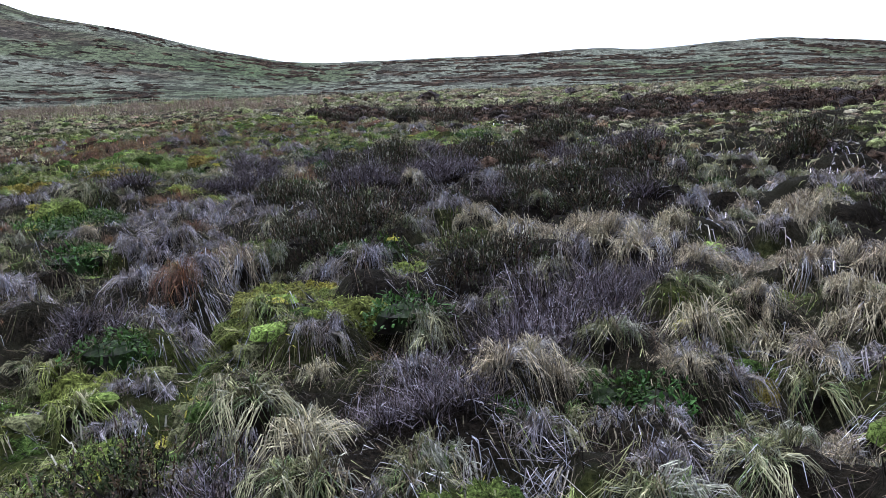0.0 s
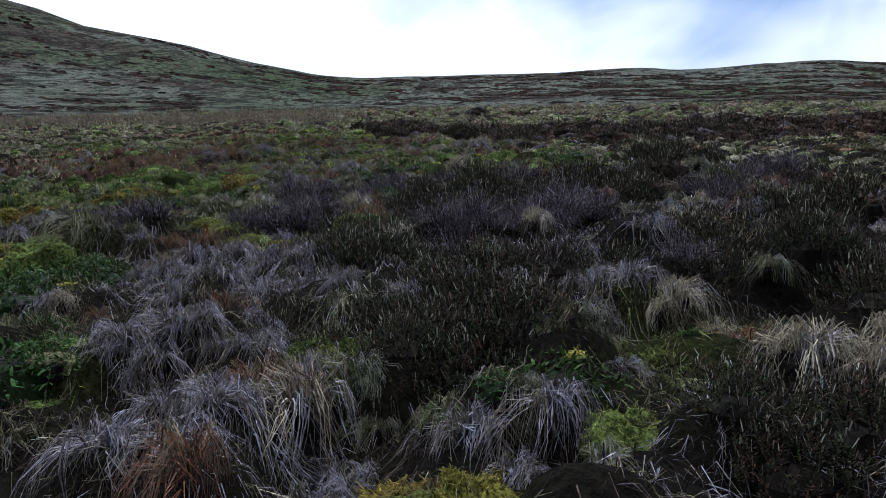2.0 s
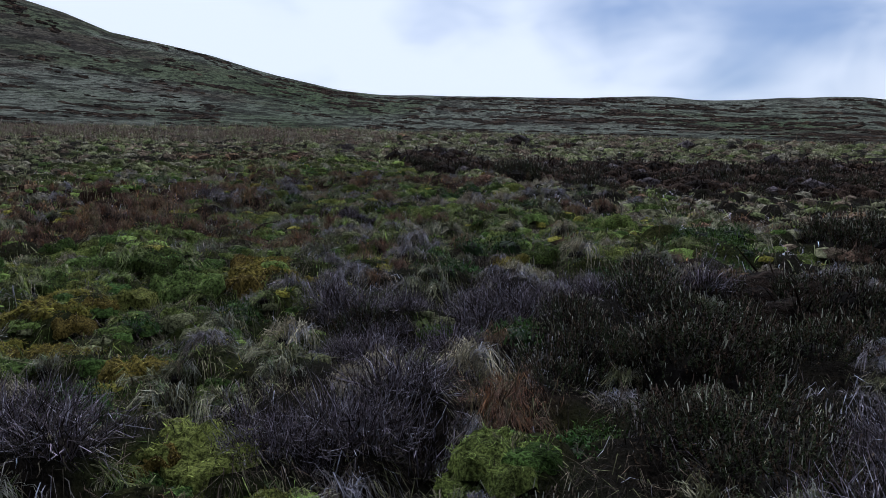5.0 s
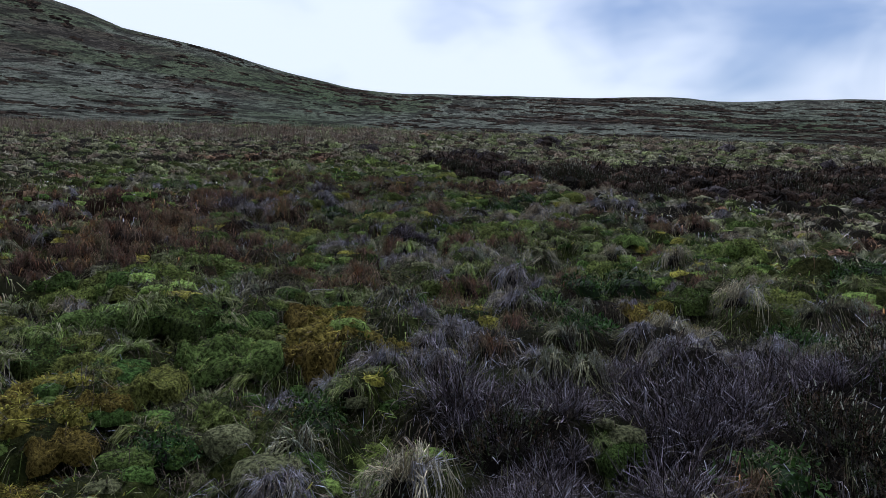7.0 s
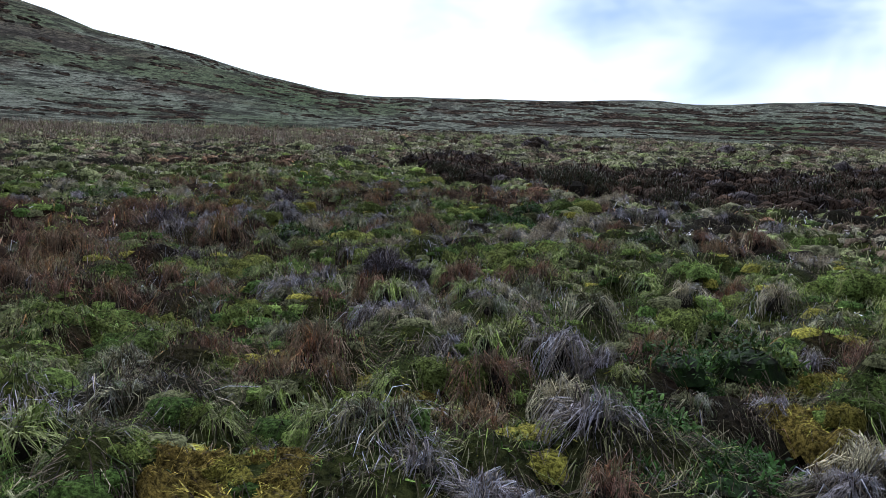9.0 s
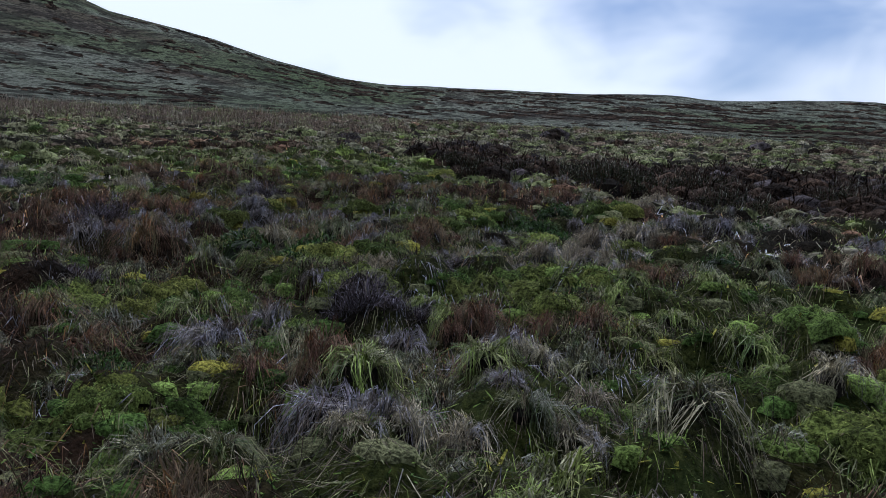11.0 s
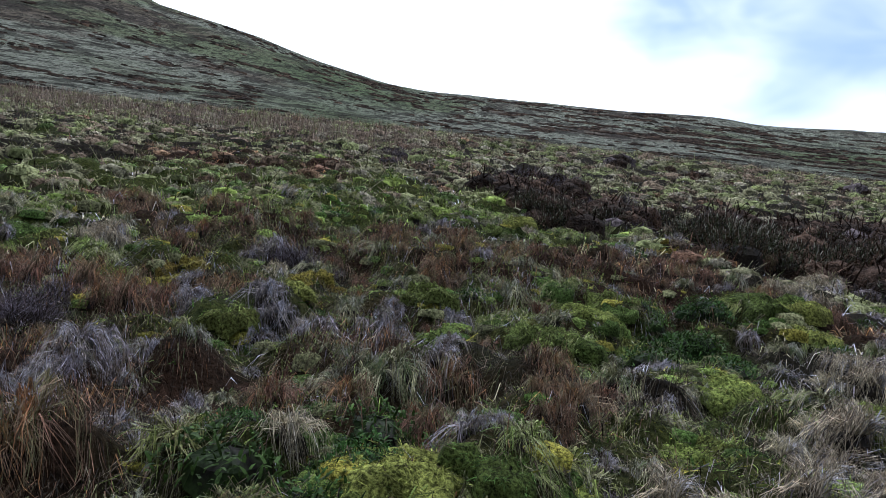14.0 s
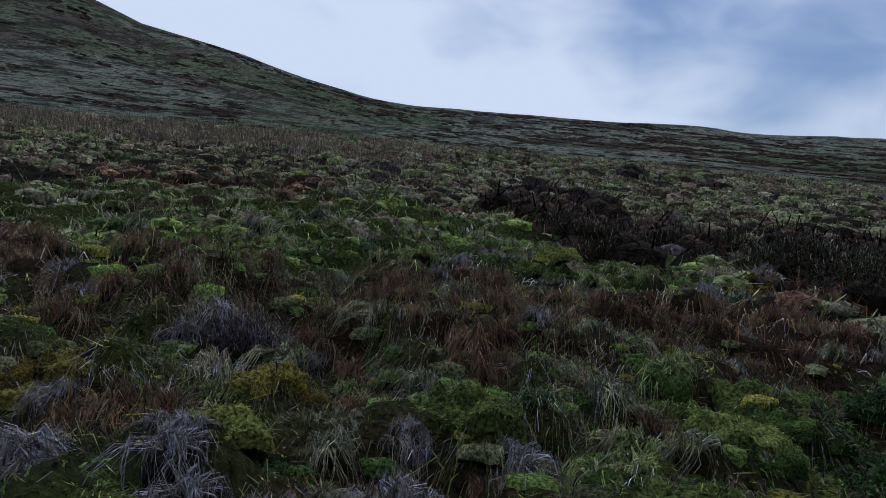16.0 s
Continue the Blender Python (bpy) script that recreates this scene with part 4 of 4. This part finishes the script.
kind_of_plant("gold", "golden_moss", [cushion_piece(180 + k, tint=YELLOW, radius=0.24) for k in range(3)], MOSS, "golden-yellow rounded hummock of bog moss", "moss", "golden moss hummocks", "moss_nap")
kind_of_plant("twig", "bare_heather", [twig_piece(150 + k, ((0.21, 0.18, 0.22), (0.10, 0.08, 0.085), (0.03, 0.024, 0.022), (0.36, 0.34, 0.40)), (3, 3, 4, 0.8)) for k in range(4)], TWIG, "leafless grey-lilac twiggy clump of dead heather", "heather", "bare heather clumps", "twig_spray")
kind_of_plant("leafy", "leafy_clump", [leafy_piece(160 + k, tint=((0.040, 0.078, 0.020), (0.065, 0.11, 0.028))[k % 2]) for k in range(3)], LEAF, "low bright green clump of small leaves", "shrub", "green leafy clumps", "leaf_mat")


def grow(key, x, y, turn, size, rng):
    """One more plant of that kind; past 290 they go into the kind's joined rest."""
    name, forms, top, label, category, group, pieces, material = KINDS[key]
    index = int(rng.integers(len(forms)))
    GROWN[key] = GROWN.get(key, 0) + 1
    if GROWN[key] > 290:
        z = float(land(np.array([x]), np.array([y]))[0]) - 0.03
        REST.setdefault(key, []).extend(placed(piece, x, y, z, turn, size) for piece in pieces[index])
        return
    core, growth = forms[index]
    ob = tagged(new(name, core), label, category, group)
    tagged(new(top, growth), kind="stuff").parent = ob
    put(ob, x, y, turn, size)


heather_forms = []
for form in range(3):
    root = tagged(new("heather_bush"), "dark brown-green heather bush with dry pale flower tips", "heather", "heather bushes")
    for (v, t, c), part_name, material in zip(heather_pieces(170 + form), ("stem", "foliage", "blossom"), (TWIG, HEATHER, HEATHER)):
        bit = new(part_name, mesh_of("heather_" + part_name, v, t, material, c))
        bit.parent = root
        tagged(bit, kind="stuff")
    heather_forms.append(root)

rng = np.random.default_rng(7)
spots = []
TYPICAL = {"straw": 0.24, "frost": 0.23, "olive": 0.22, "rust": 0.2, "moss": 0.24, "gold": 0.24, "twig": 0.34, "leafy": 0.26, "bush": 0.42}
for key in SPOTS:
    if key == "bush":
        continue
    base = TYPICAL[key]
    for x, y, r in SPOTS[key]:
        size = min(max(r / base, 0.5), 1.3)
        spots.append((key, x, y, size))
        for _ in range(int(min((r / (base * size)) ** 2 * 1.6 + 0.6, 5))):
            a, q = rng.uniform(0, 6.28), rng.uniform(0.6, 1.0) * r
            spots.append(("sward" if key == "moss" and rng.random() < 0.6 else key, x + math.cos(a) * q, y + math.sin(a) * q * 0.8, size * rng.uniform(0.6, 0.9)))
for key, x, y, size in spots:
    grow(key, x, y, rng.uniform(0, 6.28) if key in ("moss", "gold", "twig", "leafy") else rng.normal(0, 0.5), size, rng)

bushes = []
for x, y, r in SPOTS["bush"]:
    size = min(max(r / 0.42, 0.6), 1.3)
    bushes.append((x, y, size))
    for _ in range(int(min((r / 0.42) ** 2 * 2, 5))):
        a, q = rng.uniform(0, 6.28), rng.uniform(0.6, 1.2) * r
        bushes.append((x + math.cos(a) * q, y + math.sin(a) * q * 0.8, size * rng.uniform(0.6, 0.85)))
for k, (x, y, size) in enumerate(bushes):
    root = heather_forms[k] if k < 3 else copy_thing(heather_forms[k % 3], Matrix())
    put(root, x, y, rng.uniform(0, 6.28), size)

# the brown heather bank beyond the wet ground
for k in range(48):
    x = rng.uniform(-2.2, 9.0)
    put(copy_thing(heather_forms[k % 3], Matrix()), x, 28.0 + 0.12 * x + rng.normal(0, 1.3), rng.uniform(0, 6.28), rng.uniform(0.8, 1.4))

# the rest of what the walk passes close by, by the share of each plant
LEFT = {"straw": 160, "frost": 330, "olive": 430, "rust": 280, "moss": 130, "sward": 300, "gold": 40, "twig": 120, "leafy": 120, "bush": 95}
tries = 9000
tx, ty = rng.uniform(-14, 9, tries), rng.uniform(1.6, 30, tries)
ok = in_view_plan(tx, ty) & (from_path(tx, ty) < 6.5)
tm, th, tr = moss_share(tx, ty), heath_share(tx, ty), rust_share(tx, ty)
lucky = rng.random(tries)
sure = {key: on_map(COVER[key], tx, ty) for key in COVER}
crowd = []
for k in np.nonzero(ok)[0]:
    x, y, d = tx[k], ty[k], lucky[k]
    if crowd and min((x - a) ** 2 + (y - b) ** 2 for a, b in crowd) < 0.045:
        continue
    if th[k] > 0.5:
        key = "bush" if d < 0.55 else "twig" if d < 0.75 else "frost" if d < 0.93 else "olive"
    elif tr[k] > 0.45:
        key = "rust" if d < 0.7 else "olive" if d < 0.85 else "frost"
    elif tm[k] > 0.45:
        key = "moss" if d < 0.25 else "sward" if d < 0.6 else "olive" if d < 0.85 else "leafy" if d < 0.92 else "straw"
    else:
        key = "olive" if d < 0.45 else "frost" if d < 0.8 else "rust" if d < 0.9 else "straw" if d < 0.95 else "leafy"
    noted = max(sure, key=lambda name: sure[name][k])
    if sure[noted][k] > 0.3:
        key = "sward" if noted == "moss" and d < 0.6 else noted
    if LEFT[key] == 0:
        continue
    LEFT[key] -= 1
    crowd.append((x, y))
    if key == "bush":
        put(copy_thing(heather_forms[k % 3], Matrix()), x, y, rng.uniform(0, 6.28), rng.uniform(0.5, 0.85))
        continue
    grow(key, x, y, rng.uniform(0, 6.28) if key in ("moss", "gold", "twig", "leafy") else rng.normal(0, 0.5), rng.uniform(0.6, 1.15), rng)

# the crowd past the nearest three hundred of a kind
for key, pieces in REST.items():
    name, forms, top, label, category, group, _, material = KINDS[key]
    v, t, c = joined(pieces)
    tagged(new(name + "_crowd", mesh_of(name + "_crowd", v, t, material, c)), label + ", in a dense crowd", category, kind="stuff")

# ---------------------------------------------------------------- grass between them, past counting
def blade_field(name, count, box, lo, hi, length, width, segments, seed, label, tone=1.0):
    """Blades combed down the sides of the mounds, in a band of distance from the walk."""
    rng = np.random.default_rng(seed)
    x, y = rng.uniform(box[0], box[1], count), rng.uniform(box[2], box[3], count)
    d = from_path(x, y)
    keep = in_view_plan(x, y) & (d >= lo) & (d < hi) & (rng.random(count) < 0.55 + 0.6 * rough(x, y, 0.33, seed)) & (hash_cell(np.floor(x / 0.09), np.floor(y / 0.09), seed + 5) > 0.1)
    x, y = x[keep], y[keep]
    moss, heath, rust = moss_share(x, y), heath_share(x, y), rust_share(x, y)
    hollow = mounds(x + 0.08 * rough(x, y, 0.4, 7), y + 0.08 * rough(x, y, 0.4, 8), 0.48, 11)[0]
    keep = (rng.random(len(x)) > 0.12 * moss + 0.72 * heath) & (rng.random(len(x)) > 0.75 * ease(hollow, 0.5, 0.72))
    x, y, moss, heath, rust = x[keep], y[keep], moss[keep], heath[keep], rust[keep]
    n, e = len(x), 0.06
    slope = np.stack((land(x + e, y) - land(x - e, y), land(x, y + e) - land(x, y - e)), 1) / (2 * e)
    way = -slope * 2.2 + rng.normal(0, 0.3, (n, 2)) + (0, -0.4)
    way += np.stack((rough(x, y, 0.3, seed + 1), rough(x, y, 0.3, seed + 2)), 1) * 0.9
    way /= np.linalg.norm(way, axis=1)[:, None] + 0.2
    size = length * rng.uniform(0.5, 1.35, n) * (1 + 0.35 * rough(x, y, 0.5, seed + 3))
    upright = np.clip(0.2 - 0.08 * moss + 0.35 * rust + rng.normal(0, 0.15, n), 0.1, 1.0)
    spine = np.zeros((n, segments, 3))
    for i, u in enumerate(np.linspace(0, 1, segments)):
        px, py = x + way[:, 0] * size * u ** 1.2 * (1.05 - 0.5 * upright), y + way[:, 1] * size * u ** 1.2 * (1.05 - 0.5 * upright)
        rise = size * upright * np.sin(min(u * 1.4, 1.0) * math.pi / 2) * (1 - 0.75 * max(u - 0.5, 0) * 2 * (1.1 - upright))
        spine[:, i] = np.stack((px, py, land(px, py) + rise + 0.012 - 0.02 * (u == 0)), 1)
    spine[:, 1:] += rng.normal(0, 0.06, (n, segments - 1, 3)) * size[:, None, None]
    pale = ease(rough(x, y, 0.8, 71) + 0.5 * rough(x, y, 0.27, 72), -0.1, 0.7)
    tint = palette(rng, n, (BROWN, OLIVE, (0.026, 0.020, 0.016), (0.19, 0.16, 0.115)), (3, 2.5, 5, 2))
    tuft_i, tuft_j = np.floor((x + 0.02 * rough(x, y, 0.1, 73)) / 0.055), np.floor((y + 0.02 * rough(x, y, 0.1, 74)) / 0.055)
    pick = 0.75 * hash_cell(tuft_i, tuft_j, seed) + 0.25 * rng.random(n)
    cool = palette(rng, n, (FROST, LILAC, (0.22, 0.195, 0.18), STRAW), (2, 4, 3, 1))
    tint = np.where((pick < 0.55 * pale + 0.12 + 0.2 * heath)[:, None], cool, tint)
    reds = palette(rng, n, (RED, ORANGE, BROWN), (4, 1, 3))
    tint = np.where((rng.random(n) < 0.75 * rust)[:, None], reds, tint)
    greens = palette(rng, n, (LIME, OLIVE, GREEN, BROWN), (2, 4, 1, 2))
    tint = np.where((rng.random(n) < 0.6 * moss)[:, None], greens, tint)
    darks = palette(rng, n, (PEAT_SHADE, (0.055, 0.04, 0.032), (0.14, 0.12, 0.135)), (3, 3, 2))
    tint = np.where((rng.random(n) < 0.5 * heath)[:, None], darks, tint)
    tint = tint * (0.35 + 1.2 * hash_cell(tuft_i, tuft_j, seed + 9))[:, None]
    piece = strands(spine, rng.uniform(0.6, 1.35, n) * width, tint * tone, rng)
    return tagged(new(name, mesh_of(name, *piece[:2], GRASS, piece[2])), label, "grass", kind="stuff")


blade_field("moor_grass", 800000, (-9, 4.5, 1.2, 27), 0, 3.2, 0.18, 0.0046, 3, 201, "matted dead grass, grey, brown and olive, between hummocks")
# tone puts shade into the low litter's colour and lit tops into farther grass
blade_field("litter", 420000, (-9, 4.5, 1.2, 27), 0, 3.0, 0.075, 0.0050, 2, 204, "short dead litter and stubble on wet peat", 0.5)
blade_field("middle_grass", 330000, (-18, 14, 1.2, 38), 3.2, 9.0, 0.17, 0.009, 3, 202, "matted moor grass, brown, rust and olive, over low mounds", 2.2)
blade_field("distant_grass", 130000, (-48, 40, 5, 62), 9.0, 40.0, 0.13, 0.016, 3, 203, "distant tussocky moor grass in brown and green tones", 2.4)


def moss_field(name, count, box, hi, size, seed):
    """Short moss shoots over the green mounds."""
    rng = np.random.default_rng(seed)
    x, y = rng.uniform(box[0], box[1], count), rng.uniform(box[2], box[3], count)
    keep = in_view_plan(x, y) & (from_path(x, y) < hi)
    x, y = x[keep], y[keep]
    hollow = mounds(x + 0.08 * rough(x, y, 0.4, 7), y + 0.08 * rough(x, y, 0.4, 8), 0.48, 11)[0]
    keep = (moss_share(x, y) > rng.uniform(0.15, 0.7, len(x))) & (hollow < 0.62)
    x, y = x[keep], y[keep]
    n = len(x)
    root = np.stack((x, y, land(x, y) - 0.008), 1)
    tip = root + (rng.normal(0, 0.8, (n, 3)) * (1, 1, 0.4) + (0, -0.3, 0.6)) * size * rng.uniform(0.5, 1.3, (n, 1))
    tint = palette(rng, n, (LIME, YELLOW, (0.065, 0.10, 0.022), OLIVE), (3, 2, 3, 2))
    tint *= 1 + 0.3 * rough(x, y, 0.5, seed)[:, None]
    v, t, c = strands(np.stack((root, tip), 1), size * rng.uniform(0.3, 0.6, n), tint, rng, 0.3)
    return tagged(new(name, mesh_of(name, v, t, MOSS, c)), "short yellow-green moss covering low mounds", "moss", kind="stuff")


moss_field("moss_carpet", 200000, (-11, 5, 1.2, 27), 4.5, 0.026, 211)
moss_field("distant_moss", 200000, (-26, 14, 6, 42), 22.0, 0.045, 212)


def lump_field(name, count, box, test, size, seed, label, category, colours, weights, around=7, stretch=1.0, tall=0.55, material=LUMP, sink=0.06, fuzz=0, nap=0.0):
    """Hummocks past counting, as low uneven domes in one sheet of growth."""
    rng = np.random.default_rng(seed)
    x, y = rng.uniform(box[0], box[1], count), rng.uniform(box[2], box[3], count)
    keep = test(x, y, rng)
    x, y = x[keep], y[keep]
    n = len(x)
    radius = size(x, y) * rng.uniform(0.55, 1.4, n)
    height = radius * tall * rng.uniform(0.6, 1.3, n)
    tint = palette(rng, n, colours, weights, 0.2)
    if category == "grass":
        moss, rust = moss_share(x, y), rust_share(x, y)
        tint = np.where((rng.random(n) < 0.75 * moss)[:, None], palette(rng, n, (LIME, (0.24, 0.25, 0.12), (0.10, 0.14, 0.045), OLIVE, (0.30, 0.28, 0.19)), (2, 2, 2, 3, 2), 0.2), tint)
        tint = np.where((rng.random(n) < 0.7 * rust)[:, None], palette(rng, n, (RED, (0.12, 0.085, 0.06), (0.24, 0.15, 0.095)), (2, 2, 2), 0.2), tint)
    v, t, c = lumps(x, y, radius, height, tint, rng, around, stretch, sink)
    if fuzz:
        a, q = rng.uniform(0, 6.28, (n, fuzz)), rng.uniform(0.1, 0.95, (n, fuzz)) ** 0.5
        out = np.stack((np.cos(a) * q, np.sin(a) * q, np.sqrt(1 - q * q)), -1)
        root = np.stack((x, y, land(x, y) - sink), 1)[:, None] + out * np.stack((radius, radius, height), 1)[:, None] * 0.88
        way = out * (1.0, 1.0, 0.5) + rng.normal(0, 0.45, (n, fuzz, 3))
        spine = np.stack((root, root + way * rng.uniform(0.7, 1.4, (n, fuzz, 1)) * (0.032 + nap * radius[:, None, None])), 2).reshape(-1, 2, 3)
        shade = np.repeat(tint, fuzz, 0) * rng.uniform(0.35, 1.7, (n * fuzz, 1))
        v, t, c = joined(((v, t, c), strands(spine, rng.uniform(0.006, 0.012, n * fuzz) + 0.22 * nap * np.repeat(radius, fuzz), shade, rng, 0.35)))
    return tagged(new(name, mesh_of(name, v, t, material, c, smooth=True)), label, category, kind="stuff")


def near_moss(x, y, g):
    hollow = mounds(x + 0.08 * rough(x, y, 0.4, 7), y + 0.08 * rough(x, y, 0.4, 8), 0.48, 11)[0]
    return in_view_plan(x, y) & (from_path(x, y) < 6.5) & (moss_share(x, y) > g.uniform(0.2, 0.8, len(x))) & (hollow < 0.66)


lump_field("moss_lumps", 12000, (-12, 6, 1.2, 29), near_moss, lambda x, y: 0.085 + 0.025 * rough(x, y, 1.0, 77), 224, "small yellow-green moss lumps crowding the mounds", "moss", (LIME, YELLOW, (0.075, 0.11, 0.026), OLIVE), (2, 0.8, 2, 2), 9, 1.2, 0.5, MOSS, 0.02, 22)

DARKS = ((0.022, 0.015, 0.012), (0.045, 0.029, 0.022), (0.075, 0.047, 0.034), (0.09, 0.075, 0.08))
lump_field("heather_band", 34000, (-14, 34, 9, 50), lambda x, y, g: in_view_plan(x, y) & (heath_share(x, y) > g.uniform(0.35, 0.9, len(x))) & (from_path(x, y) > 3.0), lambda x, y: 0.12 + 0.0045 * y, 221, "dark brown band of dense heather", "heather", DARKS, (3, 4, 3, 1), 7, 1.2, 0.9, fuzz=14, nap=0.5)


def far_tussocks(x, y, g):
    d = from_path(x, y)
    return in_view_plan(x, y) & (d > 5) & (np.hypot(x + 2.5, y - 9) < 66) & (heath_share(x, y) < 0.55) & (g.random(len(x)) < np.clip(1.25 - d / 45, 0.3, 1))


lump_field("distant_tussocks", 40000, (-46, 36, 8, 70), far_tussocks, lambda x, y: 0.09 + 0.0030 * y, 223, "distant hummocks of olive, brown and pale grass", "grass", ((0.23, 0.22, 0.13), (0.20, 0.15, 0.11), (0.21, 0.23, 0.10), (0.30, 0.27, 0.20)), (4, 3, 3, 2), 6, 1.25, 0.65, fuzz=11, nap=0.5)


def on_hillside(x, y, g):
    r, az = np.hypot(x + 2.5, y - 9), np.degrees(np.arctan2(x + 2.5, y - 9))
    streaks = rough(x + 0.3 * y, y * 0.8, 9, 81) + 0.7 * rough(x, y * 0.8, 3.2, 82) + 0.5 * rough(x, y * 0.5, 40, 83)
    return (r > 56) & (r < 400) & (np.abs(az) < 42) & (streaks > g.uniform(0.35, 1.2, len(x))) & (g.random(len(x)) < 1.2 - r / 450)


lump_field("hillside_heather", 290000, (-250, 230, 45, 400), on_hillside, lambda x, y: 0.16 + 0.0023 * np.hypot(x, y), 222, "scattered dark heather streaking the far grassy hillsides", "heather", DARKS[:3], (3, 3, 1), 4, 1.6, 0.5)


def reed_bed(seed=231):
    """Tall pale stems along the brow of the near slope."""
    rng = np.random.default_rng(seed)
    n = 14000
    x, y = rng.uniform(-46, -8, n), rng.normal(46, 3.2, n)
    keep = rough(x, y, 3.0, 91) + 0.6 * rough(x, y, 0.9, 92) > -0.35 + 0.9 * ease(x, -14, -5)
    x, y = x[keep], y[keep]
    n = len(x)
    tall = rng.uniform(0.2, 0.6, n)
    root = np.stack((x, y, land(x, y) - 0.03), 1)
    bend = rng.normal(0, 0.12, (n, 2))
    mid = root + np.stack((bend[:, 0] * 0.4, bend[:, 1] * 0.4, tall * 0.6), 1)
    tip = root + np.stack((bend[:, 0], bend[:, 1], tall), 1)
    v, t, c = strands(np.stack((root, mid, tip), 1), rng.uniform(0.012, 0.026, n), palette(rng, n, ((0.30, 0.225, 0.185), (0.36, 0.285, 0.24), (0.19, 0.135, 0.11)), (3, 2, 2)), rng, 0.3)
    return tagged(new("tall_grass", mesh_of("tall_grass", v, t, GRASS, c)), "tall dry pale brown grass along the brow", "grass", kind="stuff")


reed_bed()
